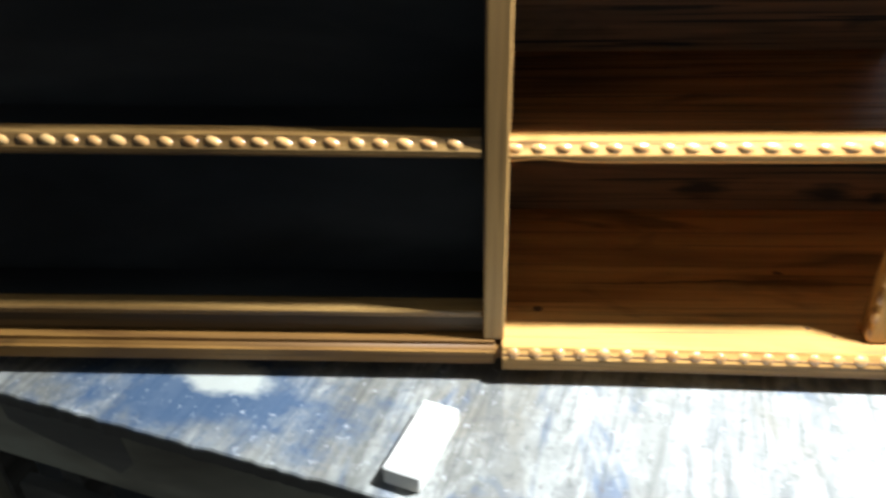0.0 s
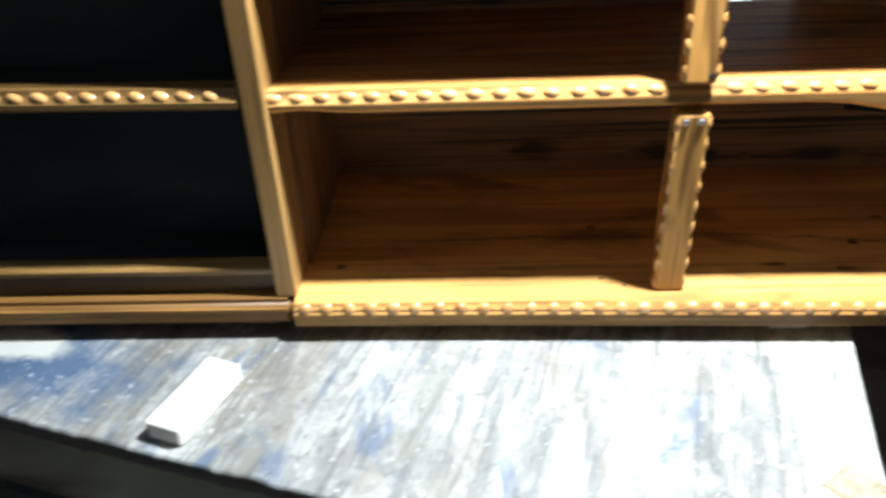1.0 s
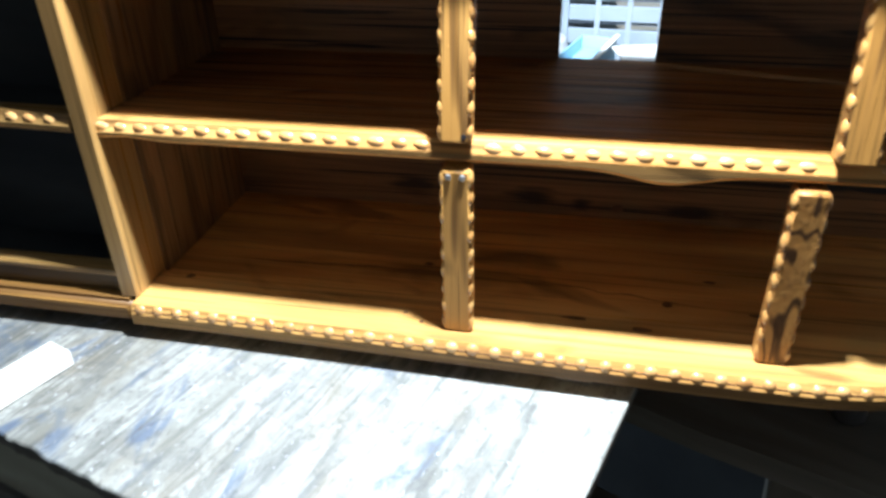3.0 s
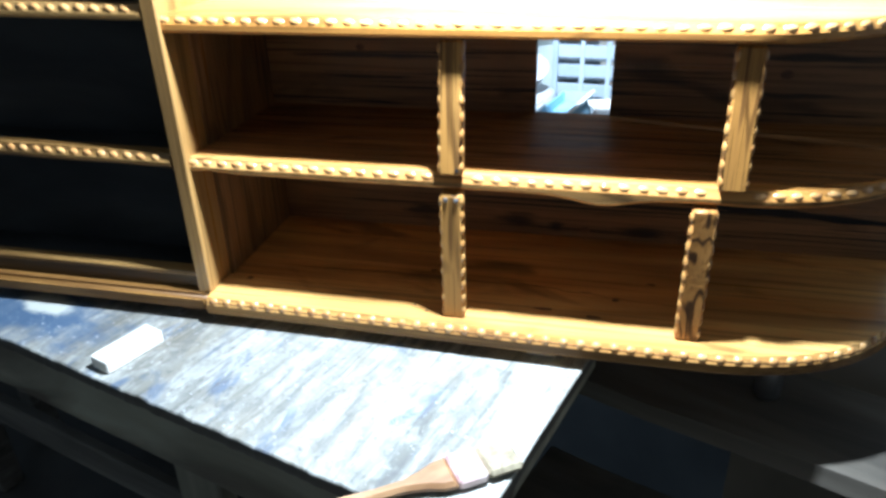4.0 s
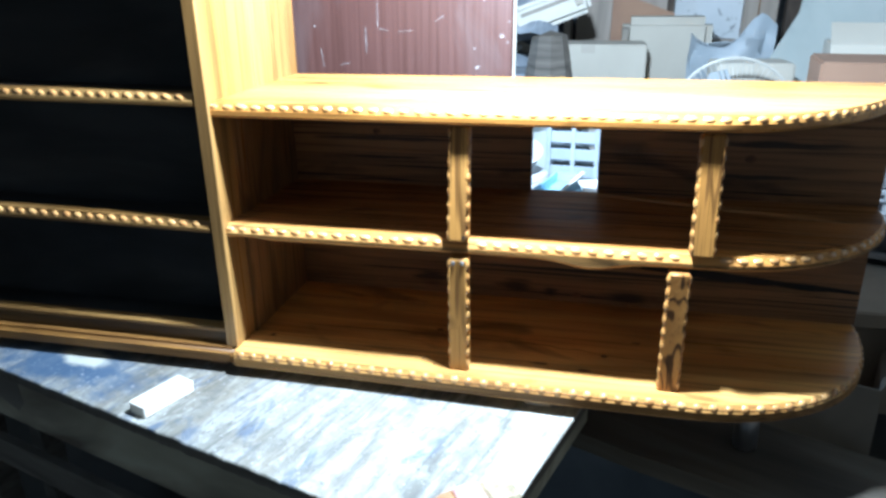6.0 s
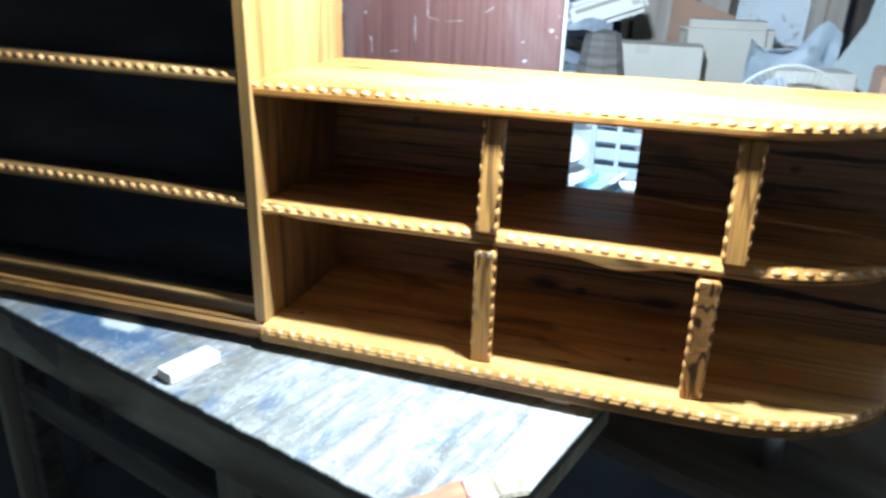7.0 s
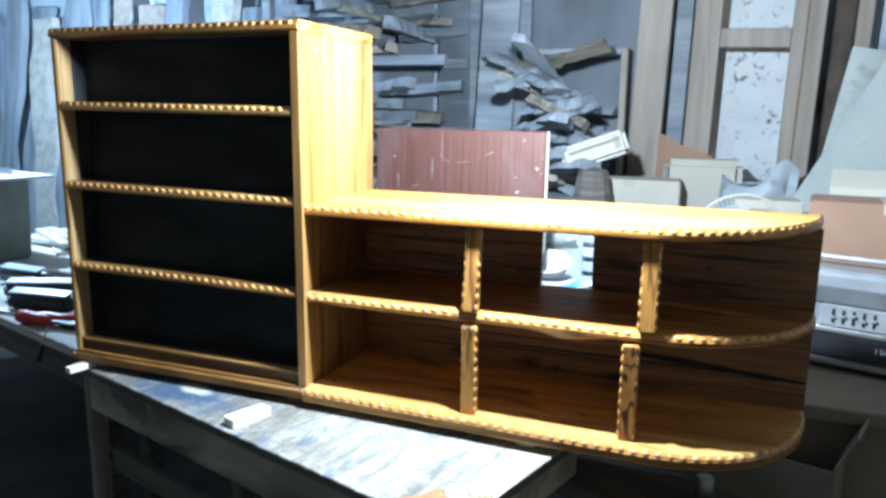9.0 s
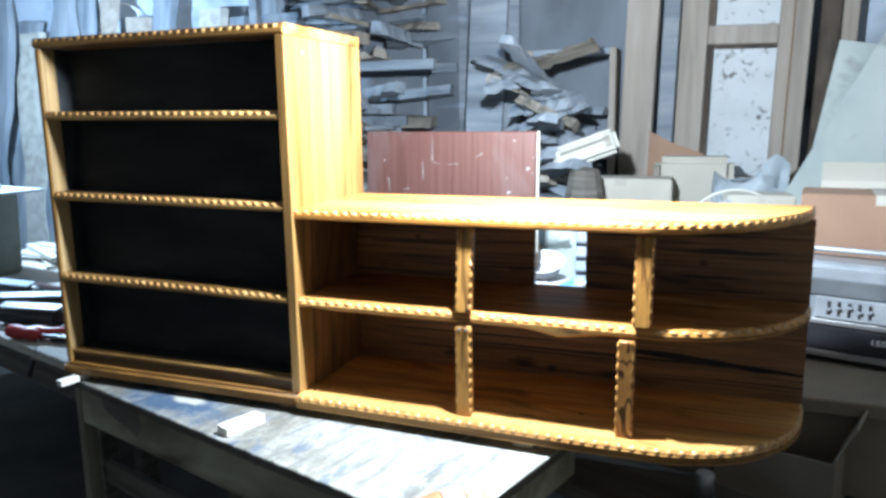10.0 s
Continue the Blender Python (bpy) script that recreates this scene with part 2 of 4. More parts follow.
M_floor = material("dark_earthy_concrete", [(0.022, 0.020, 0.018), (0.042, 0.039, 0.034), (0.065, 0.06, 0.052)], (3, 3, 3), 0.9, bump=0.5, fine=30)
# unseen ceiling, toned for bounced light too
M_ceiling = material("bounce_light_ceiling", [(0.17, 0.165, 0.155), (0.27, 0.265, 0.245)], (1, 1, 1), 0.95)
M_red = material("red_brown_laminate", [(0.065, 0.029, 0.023), (0.082, 0.037, 0.030), (0.098, 0.046, 0.038)], (110, 40, 1.6), 0.42, bump=0.1, stain=(0.12, 0.085, 0.08), stain_scale=7, stain_range=(0.52, 0.8))
M_smear = material("thin_pale_paint", [(0.09, 0.06, 0.055), (0.17, 0.14, 0.135), (0.34, 0.32, 0.31)], (60, 60, 60), 0.6)
M_cream = material("worn_cream_plastic", [(0.34, 0.33, 0.285), (0.42, 0.41, 0.36)], (5, 5, 5), 0.5)
M_card = material("brown_cardboard", [(0.22, 0.135, 0.088), (0.29, 0.185, 0.12)], (3, 3, 3), 0.85, bump=0.1)
M_pale_card = material("dusty_pale_cardboard", [(0.33, 0.31, 0.26), (0.42, 0.40, 0.34)], (3, 3, 3), 0.85, bump=0.1)
M_dark_card = material("dim_brown_board", [(0.18, 0.15, 0.11), (0.28, 0.23, 0.175)], (4, 4, 4), 0.85)
# wood tinted blue for the haze of glare over the background
M_lumber = material("dusty_haze_blue_wood", [(0.12, 0.145, 0.175), (0.20, 0.225, 0.255), (0.27, 0.295, 0.32)], (2, 16, 16), 0.8, bump=0.4)
M_pale_lumber = material("pale_sawn_wood", [(0.28, 0.27, 0.24), (0.37, 0.36, 0.32), (0.44, 0.42, 0.38)], (16, 16, 1.5), 0.75, bump=0.3)
M_tan = material("tan_door_frame_wood", [(0.19, 0.165, 0.135), (0.27, 0.235, 0.195), (0.32, 0.285, 0.24)], (18, 18, 1.5), 0.7, bump=0.3)
M_bark_shade = material("dark_bark_and_shade_wood", [(0.022, 0.017, 0.013), (0.05, 0.038, 0.028), (0.10, 0.08, 0.06)], (14, 14, 4), 0.85, bump=0.6)
# board colour lightened to grey-blue for the bulb's glare
M_backing = material("glare_grey_backing", [(0.10, 0.115, 0.135), (0.145, 0.165, 0.19), (0.19, 0.21, 0.24)], (3, 3, 2), 0.9, bump=0.2)
M_panel = material("mildewed_white_panel", [(0.42, 0.45, 0.46), (0.53, 0.55, 0.56)], (3, 3, 3), 0.8, bump=0.2, stain=(0.13, 0.13, 0.13), stain_scale=26, stain_range=(0.58, 0.70))
M_black = material("black_plastic", [(0.012, 0.012, 0.014), (0.022, 0.022, 0.025)], (9, 9, 9), 0.35)
M_red_plastic = material("red_plastic", [(0.35, 0.02, 0.025), (0.45, 0.035, 0.04)], (9, 9, 9), 0.35)
M_blue_plastic = material("blue_plastic", [(0.22, 0.42, 0.56), (0.30, 0.50, 0.64)], (6, 6, 6), 0.5)
M_bag = material("translucent_grey_sheet", [(0.26, 0.30, 0.33), (0.36, 0.40, 0.43)], (6, 6, 6), 0.6, bump=0.5, fine=15)
M_steel = material("worn_steel", [(0.35, 0.35, 0.36), (0.5, 0.5, 0.5)], (9, 9, 9), 0.35, metal=0.9)
M_silver = material("silver_plastic", [(0.20, 0.215, 0.23), (0.30, 0.315, 0.33)], (9, 9, 9), 0.35, metal=0.3)
M_machine = material("grey_green_machine_paint", [(0.17, 0.185, 0.16), (0.25, 0.265, 0.23)], (5, 5, 5), 0.5, stain=(0.20, 0.18, 0.14), stain_scale=5, stain_range=(0.6, 0.75))
M_white = material("white_plastic", [(0.70, 0.71, 0.70), (0.78, 0.79, 0.78)], (4, 4, 4), 0.4)
M_dull_white = material("dull_white_plastic", [(0.46, 0.48, 0.50), (0.56, 0.58, 0.60)], (4, 4, 4), 0.45)
M_wire = material("cream_wire", [(0.32, 0.32, 0.29), (0.42, 0.41, 0.37)], (9, 9, 9), 0.5)
M_bristle = material("paint_stiffened_bristle", [(0.16, 0.13, 0.08), (0.34, 0.29, 0.19)], (90, 90, 4), 0.8, bump=0.6)
M_ferrule = material("paint_smeared_ferrule", [(0.42, 0.20, 0.19), (0.55, 0.40, 0.38), (0.62, 0.55, 0.52)], (14, 30, 14), 0.45, metal=0.2)
M_grey_plastic = material("dark_grey_plastic", [(0.06, 0.065, 0.07), (0.10, 0.105, 0.11)], (9, 9, 9), 0.4)
M_rack = material("grey_white_plastic", [(0.26, 0.31, 0.36), (0.36, 0.41, 0.46)], (5, 5, 5), 0.5)
M_sheet = material("stained_pale_hardboard", [(0.28, 0.32, 0.31), (0.36, 0.40, 0.385), (0.41, 0.44, 0.425)], (3, 3, 3), 0.8, bump=0.2, stain=(0.20, 0.22, 0.21), stain_scale=5, stain_range=(0.55, 0.72))
M_tool_top = material("pale_blue_tool_highlight", [(0.58, 0.67, 0.78), (0.70, 0.78, 0.86)], (9, 9, 9), 0.3)
M_print = material("white_print", [(0.75, 0.75, 0.75), (0.8, 0.8, 0.8)], (5, 5, 5), 0.6)


def bench_paint():
    """Old white paint worn through to grey, with streaks both ways, blue stains and splashes."""
    m = material("worn_white_and_blue_paint", [(0.10, 0.098, 0.084), (0.22, 0.216, 0.190), (0.32, 0.316, 0.282), (0.42, 0.415, 0.375)], (14, 3.0, 2), 0.65, bump=0.5, detail=10, stain=(0.20, 0.18, 0.14), stain_scale=9, stain_range=(0.52, 0.66))
    n, l = m.node_tree.nodes, m.node_tree.links
    b = n["Principled BSDF"]
    base = b.inputs["Base Color"].links[0].from_socket
    co = n.new("ShaderNodeTexCoord")

    def layer(base, scale, lo, hi, colour, strength, wild=0.5):
        mp = n.new("ShaderNodeMapping")
        mp.inputs["Scale"].default_value = scale
        l.new(co.outputs["Object"], mp.inputs["Vector"])
        t = n.new("ShaderNodeTexNoise")
        t.inputs["Scale"].default_value, t.inputs["Detail"].default_value = 1.0, 8
        t.inputs["Distortion"].default_value = wild
        l.new(mp.outputs[0], t.inputs["Vector"])
        r = n.new("ShaderNodeMapRange")
        r.inputs["From Min"].default_value, r.inputs["From Max"].default_value, r.inputs["To Max"].default_value = lo, hi, strength
        l.new(t.outputs["Fac"], r.inputs["Value"])
        x = n.new("ShaderNodeMix")
        x.data_type = "RGBA"
        l.new(r.outputs[0], x.inputs["Factor"])
        l.new(base, x.inputs["A"])
        x.inputs["B"].default_value = (*colour, 1)
        return x.outputs["Result"]
    base = layer(base, (7, 38, 3), 0.56, 0.70, (0.085, 0.083, 0.078), 0.32, 1.2)
    base = layer(base, (60, 30, 3), 0.48, 0.66, (0.40, 0.40, 0.36), 0.5, 0.4)
    base = layer(base, (60, 6, 3), 0.54, 0.66, (0.07, 0.068, 0.062), 0.55, 0.6)
    base = layer(base, (12, 5, 3), 0.575, 0.665, (0.062, 0.090, 0.145), 0.72, 1.8)
    base = layer(base, (120, 90, 3), 0.60, 0.70, (0.10, 0.09, 0.08), 0.6, 0.3)
    base = layer(base, (9, 1.4, 3), 0.50, 0.64, (0.15, 0.145, 0.12), 0.45, 1.2)
    base = layer(base, (5, 16, 3), 0.54, 0.68, (0.11, 0.108, 0.10), 0.4, 1.8)
    base = layer(base, (26, 5, 3), 0.55, 0.66, (0.09, 0.092, 0.09), 0.45, 1.0)
    base = layer(base, (75, 2.4, 3), 0.565, 0.66, (0.075, 0.07, 0.06), 0.5, 0.7)
    base = layer(base, (90, 70, 3), 0.55, 0.70, (0.06, 0.06, 0.06), 0.4, 1.0)
    # one large blue spill
    sep = n.new("ShaderNodeVectorMath")
    sep.operation = "DISTANCE"
    sq = n.new("ShaderNodeMapping")
    sq.inputs["Scale"].default_value = (1, 2.6, 1)
    wob = n.new("ShaderNodeTexNoise")
    wob.inputs["Scale"].default_value, wob.inputs["Detail"].default_value, wob.inputs["Roughness"].default_value = 14, 10, 0.72
    l.new(co.outputs["Object"], sq.inputs["Vector"])
    l.new(sq.outputs[0], sep.inputs[0])
    sep.inputs[1].default_value = (-0.97, 0.215, 0.75)
    l.new(co.outputs["Object"], wob.inputs["Vector"])
    sub = n.new("ShaderNodeMath")
    sub.operation = "MULTIPLY_ADD"
    l.new(wob.outputs["Fac"], sub.inputs[0])
    sub.inputs[1].default_value = 0.55
    l.new(sep.outputs["Value"], sub.inputs[2])
    r = n.new("ShaderNodeMapRange")
    r.inputs["From Min"].default_value, r.inputs["From Max"].default_value = 0.55, 0.40
    r.inputs["To Max"].default_value = 0.86
    l.new(sub.outputs[0], r.inputs["Value"])
    x = n.new("ShaderNodeMix")
    x.data_type = "RGBA"
    l.new(r.outputs[0], x.inputs["Factor"])
    l.new(base, x.inputs["A"])
    x.inputs["B"].default_value = (0.030, 0.068, 0.135, 1)
    # a pale island within it
    far = n.new("ShaderNodeVectorMath")
    far.operation = "DISTANCE"
    l.new(sq.outputs[0], far.inputs[0])
    far.inputs[1].default_value = (-0.962, 0.280, 0.75)
    both = n.new("ShaderNodeMath")
    both.operation = "MULTIPLY_ADD"
    l.new(wob.outputs["Fac"], both.inputs[0])
    both.inputs[1].default_value = 0.16
    l.new(far.outputs["Value"], both.inputs[2])
    r2 = n.new("ShaderNodeMapRange")
    r2.inputs["From Min"].default_value, r2.inputs["From Max"].default_value, r2.inputs["To Max"].default_value = 0.17, 0.13, 0.92
    l.new(both.outputs[0], r2.inputs["Value"])
    y = n.new("ShaderNodeMix")
    y.data_type = "RGBA"
    l.new(r2.outputs[0], y.inputs["Factor"])
    l.new(x.outputs["Result"], y.inputs["A"])
    y.inputs["B"].default_value = (0.44, 0.44, 0.38, 1)
    base = layer(y.outputs["Result"], (150, 120, 30), 0.63, 0.74, (0.55, 0.56, 0.56), 0.6, 0.7)
    l.new(base, b.inputs["Base Color"])
    return m


M_bench = bench_paint()


# ---- building helpers ----
def part(name, bm, mat, parent=None, label="", at=None, smooth=False):
    me = bpy.data.meshes.new(name)
    bmesh.ops.recalc_face_normals(bm, faces=bm.faces)
    bm.to_mesh(me)
    bm.free()
    me.materials.append(mat)
    if smooth:
        me.polygons.foreach_set("use_smooth", [True] * len(me.polygons))
        me.set_sharp_from_angle(angle=radians(40 if smooth is True else smooth))
    ob = new(name, me)
    if parent is not None:
        ob.parent = parent
    if at is not None:
        ob.matrix_basis = at
    if label:
        ob["label"] = label
    return ob


def thing(name, at, label, category, group="", kind=""):
    ob = new(name)
    ob.empty_display_size = 0.05
    ob.matrix_basis = at
    return tagged(ob, label, category, group, kind)


def box(x0, x1, y0, y1, z0, z1, bevel=0.002, bm=None, segments=1, at=None):
    """A box with broken edges."""
    b = bmesh.new()
    bmesh.ops.create_cube(b, size=1)
    for v in b.verts:
        v.co = Vector(((x0 + x1) / 2 + v.co.x * (x1 - x0), (y0 + y1) / 2 + v.co.y * (y1 - y0), (z0 + z1) / 2 + v.co.z * (z1 - z0)))
    if bevel:
        bmesh.ops.bevel(b, geom=b.edges[:], offset=bevel, segments=segments, affect="EDGES")
    if at is not None:
        bmesh.ops.transform(b, matrix=at, verts=b.verts)
    return b if bm is None else merge(bm, b)


def merge(bm, other):
    me = bpy.data.meshes.new("tmp")
    other.to_mesh(me)
    other.free()
    bm.from_mesh(me)
    bpy.data.meshes.remove(me)
    return bm


def lathe(profile, segments=20, axis="Z"):
    """A turned solid from (radius, height) pairs."""
    bm = bmesh.new()
    rings = []
    for r, h in profile:
        rings.append([bm.verts.new((r * math.cos(2 * math.pi * i / segments), r * math.sin(2 * math.pi * i / segments), h)) for i in range(segments)])
    for a, b in zip(rings, rings[1:]):
        for i in range(segments):
            bm.faces.new((a[i], a[(i + 1) % segments], b[(i + 1) % segments], b[i]))
    bm.faces.new(rings[0][::-1])
    bm.faces.new(rings[-1])
    if axis == "X":
        bmesh.ops.rotate(bm, matrix=Matrix.Rotation(radians(90), 3, "Y"), verts=bm.verts)
    if axis == "Y":
        bmesh.ops.rotate(bm, matrix=Matrix.Rotation(radians(-90), 3, "X"), verts=bm.verts)
    return bm


def tube(points, radius, sides=6, closed=False):
    """A wire or pipe along points."""
    bm = bmesh.new()
    pts = [Vector(p) for p in points]
    rings = []
    for i, p in enumerate(pts):
        a = pts[i - 1] if (i or closed) else p
        b = pts[(i + 1) % len(pts)] if (i + 1 < len(pts) or closed) else p
        q = (b - a).to_track_quat("Z", "Y")
        rings.append([bm.verts.new(p + q @ Vector((radius * math.cos(2 * math.pi * k / sides), radius * math.sin(2 * math.pi * k / sides), 0))) for k in range(sides)])
    pairs = list(zip(rings, rings[1:])) + ([(rings[-1], rings[0])] if closed else [])
    for a, b in pairs:
        for k in range(sides):
            bm.faces.new((a[k], a[(k + 1) % sides], b[(k + 1) % sides], b[k]))
    if not closed:
        bm.faces.new(rings[0][::-1])
        bm.faces.new(rings[-1])
    return bm


def slab(outline, z0, z1, bevel=0.002):
    """A flat piece of any outline."""
    bm = bmesh.new()
    low = [bm.verts.new((x, y, z0)) for x, y in outline]
    high = [bm.verts.new((x, y, z1)) for x, y in outline]
    k = len(outline)
    bm.faces.new(low[::-1])
    bm.faces.new(high)
    for i in range(k):
        bm.faces.new((low[i], low[(i + 1) % k], high[(i + 1) % k], high[i]))
    if bevel:
        bmesh.ops.recalc_face_normals(bm, faces=bm.faces)
        bmesh.ops.bevel(bm, geom=[e for e in bm.edges if abs(e.verts[0].co.z - e.verts[1].co.z) < 1e-6], offset=bevel, segments=1, affect="EDGES")
    return bm


# ---- the room ----
def structure(name, bm, mat, label, category):
    return tagged(part(name, bm, mat), label, category, kind="structure")


structure("floor", box(-4.2, 3.2, -3.2, 3.2, -0.1, 0, 0), M_floor, "dark dusty workshop floor", "floor")
# Ceiling and south, west and east walls are unseen, added for bounced light.
structure("ceiling", box(-4.2, 3.2, -3.2, 3.2, 3.5, 3.6, 0), M_ceiling, "unseen grey ceiling that bounces lamp light", "ceiling")
structure("wall_north", box(-4.2, 3.2, 3.0, 3.2, 0, 3.5, 0), M_wall, "stained blue whitewashed workshop wall", "wall")
structure("wall_south", box(-4.2, 3.2, -3.2, -3.0, 0, 3.5, 0), M_side_wall, "unseen grey wall that bounces lamp light", "wall")
structure("wall_west", box(-4.2, -4.0, -3.0, 3.0, 0, 3.5, 0), M_side_wall, "unseen grey side wall that bounces lamp light", "wall")
structure("wall_east", box(3.0, 3.2, -3.0, 3.0, 0, 3.5, 0), M_side_wall, "unseen grey side wall that bounces lamp light", "wall")

# ---- the cabinet ----
cabinet = thing("display_cabinet", pose(0, 0.645, 0.775), "varnished honey wood display cabinet with beaded shelf edges on a workbench", "cabinet")
# the cabinet's own frame: x along its front, y back from its front, z up from its underside
RIGHT, BACK, PANEL = 1.19, 0.39, 0.335


def front_path(x0, y0, y_end, x_end=RIGHT, step=0.02, bow=0.0, front_end=0.87, power=2.35):
    """The front edge from x0, straight and then round the right-hand corner, with its outward normals."""
    pts = []
    n = int((front_end - x0) / step)
    for i in range(n):
        x = x0 + (front_end - x0) * i / n
        pts.append(((x, y0 - bow * math.sin(math.pi / 2 * max(0.0, x) / front_end) ** 2), (0, -1)))
    y0 -= bow
    a, b, e = x_end - front_end, y_end - y0, 2.0 / power
    for i in range(25):
        t = math.pi / 2 * i / 24
        c, s = math.cos(t), math.sin(t)
        x, y = front_end + a * s ** e, y_end - b * c ** e
        nx, ny = (s ** (2 - e)) / a, -(c ** (2 - e)) / b
        k = math.hypot(nx, ny) or 1
        pts.append(((x, y), (nx / k, ny / k)))
    return pts


def edged_board(path, y_back, z0, z1, sag=None):
    """A board whose front edge is coved for the beads along its upper arris."""
    bm = bmesh.new()
    rows = []
    for inset, z in ((0.006, z0), (0.0, z0 + 0.005), (0.0, z1 - 0.0130), (0.0010, z1 - 0.0110), (0.0045, z1 - 0.0040), (0.0070, z1)):
        ring = []
        for (x, y), (nx, ny) in path:
            zz = z - (sag(x) if sag and z < z0 + 0.006 else 0)
            ring.append(bm.verts.new((x - nx * inset, y - ny * inset, zz)))
        ring.append(bm.verts.new((path[-1][0][0], y_back, z)) if y_back > path[-1][0][1] + 0.001 else bm.verts.new((path[-1][0][0] - 0.02, y_back, z)))
        ring.append(bm.verts.new((path[0][0][0], y_back, z)))
        rows.append(ring)
    k = len(rows[0])
    for a, b in zip(rows, rows[1:]):
        for i in range(k):
            bm.faces.new((a[i], a[(i + 1) % k], b[(i + 1) % k], b[i]))
    bm.faces.new(rows[0][::-1])
    bm.faces.new(rows[-1])
    return bm


def ribbon(path, out, thick, z0, z1, sag=None):
    """A thin strip laid along an edge, standing out from it."""
    bm = bmesh.new()
    rings = []
    for (x, y), (nx, ny) in path:
        low = z0 - (sag(x) if sag else 0)
        rings.append([bm.verts.new((x + nx * o, y + ny * o, z)) for o, z in ((out, low), (out, z1), (out - thick, z1), (out - thick, low))])
    for a, b in zip(rings, rings[1:]):
        for k in range(4):
            bm.faces.new((a[k], a[(k + 1) % 4], b[(k + 1) % 4], b[k]))
    bm.faces.new(rings[0][::-1])
    bm.faces.new(rings[-1])
    return bm


def bead_mesh(name, rx, ry, rz, mat=M_bead):
    bm = bmesh.new()
    bmesh.ops.create_uvsphere(bm, u_segments=9, v_segments=6, radius=1)
    bmesh.ops.scale(bm, vec=(rx, ry, rz), verts=bm.verts)
    me = bpy.data.meshes.new(name)
    bm.to_mesh(me)
    bm.free()
    me.materials.append(mat)
    me.polygons.foreach_set("use_smooth", [True] * len(me.polygons))
    return me


BEAD = bead_mesh("bead", 0.0116, 0.0062, 0.0066)
SMALL_BEAD = bead_mesh("bead", 0.0095, 0.0066, 0.0078)
SLAT_BEAD = bead_mesh("slat_bead", 0.0052, 0.0075, 0.0108, M_slat_bead)


def string_beads(path, z, parent, pitch=0.0262, start=0.012, stop=None, inset=0.0060, gaps=(), mesh=None, slant=0):
    """Beads in a row along a path."""
    run, nxt, prev = 0.0, start, None
    for (x, y), (nx, ny) in path:
        if prev:
            seg = math.hypot(x - prev[0], y - prev[1])
            while seg > 0 and nxt <= run + seg and (stop is None or nxt <= stop):
                f = (nxt - run) / seg
                px, py = prev[0] + (x - prev[0]) * f, prev[1] + (y - prev[1]) * f
                if any(abs(px - g) < 0.024 for g in gaps):
                    nxt += pitch
                    continue
                ob = new("bead", mesh or BEAD)
                ob.parent = parent
                jig = random.uniform(-0.0008, 0.0008)
                ob.matrix_basis = Matrix.Translation((px - nx * inset + jig, py - ny * inset, z + random.uniform(-0.0006, 0.0006))) @ Matrix.Rotation(math.atan2(nx, -ny), 4, "Z") @ Matrix.Rotation(radians(slant), 4, "Y") @ Matrix.Diagonal((random.uniform(0.9, 1.08), 1, random.uniform(0.92, 1.08), 1))
                nxt += pitch * random.uniform(0.96, 1.04)
            run += seg
        prev = (x, y)


TOWER_L, TOWER_R, T, TL = -0.777, 0.007, 0.025, 0.015
INNER_R = TOWER_R - T
# lower part
p = front_path(0.005, -0.015, BACK - 0.03, bow=0.014, front_end=0.82)
bottom = part("bottom_board", edged_board(p, BACK, -0.006, 0.028), M_pale_honey, cabinet, smooth=25)
string_beads(p, 0.0195, bottom, mesh=SMALL_BEAD, inset=0.0055)
part("edge_strip", ribbon(p, 0.0006, 0.0024, -0.0005, 0.0140), M_edge, bottom, "front edge coloured dim brown for grazing light", smooth=25)
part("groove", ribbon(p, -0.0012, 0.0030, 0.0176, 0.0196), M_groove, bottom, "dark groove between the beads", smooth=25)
p = front_path(0.0, 0.013, PANEL - 0.001, front_end=0.86, power=1.95)
SAG = lambda x: 0.013 * math.exp(-((x - 0.665) / 0.050) ** 2) - 0.004 * math.exp(-((x - 0.04) / 0.03) ** 2)
middle = part("middle_shelf", edged_board(p, PANEL - 0.001, 0.2505, 0.2755, sag=SAG), M_deep_honey, cabinet, smooth=25)
# darker top begins where the lamplight ends; the shade is in its colour
inner = [(x - (0.034 - 0.027 * min(1, max(0, x - 0.90) / 0.2)) * nx, y - (0.034 - 0.027 * min(1, max(0, x - 0.90) / 0.2)) * ny) for (x, y), (nx, ny) in p]
part("shelf_panel", slab(inner + [(inner[-1][0], PANEL + 0.002), (0.0, PANEL + 0.002)], 0.2757, 0.277, 0), M_shelf_shade, cabinet, "streaked shelf board darkened for the shade behind its front")
string_beads(p, 0.2672, middle, gaps=(0.443, 0.838), inset=0.0058, slant=8)
part("edge_strip", ribbon(p, 0.0006, 0.0024, 0.2560, 0.2610, sag=SAG), M_edge, middle, "front edge coloured dim brown for grazing light", smooth=25)
p = front_path(0.0, 0.010, BACK - 0.005, front_end=0.83, power=1.75)
top = part("top_board", edged_board(p, BACK, 0.474, 0.500), M_honey_x, cabinet, smooth=25)
string_beads(p, 0.4915, top)
# back panel with its cut-out
bm = box(0.0, 0.531, PANEL, PANEL + 0.014, 0.028, 0.4735, 0)
box(0.665, 1.188, PANEL, PANEL + 0.014, 0.028, 0.4735, 0, bm)
box(0.531, 0.665, PANEL, PANEL + 0.014, 0.028, 0.275, 0, bm)
box(0.531, 0.665, PANEL, PANEL + 0.014, 0.440, 0.4735, 0, bm)
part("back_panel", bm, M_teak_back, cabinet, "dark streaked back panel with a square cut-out")

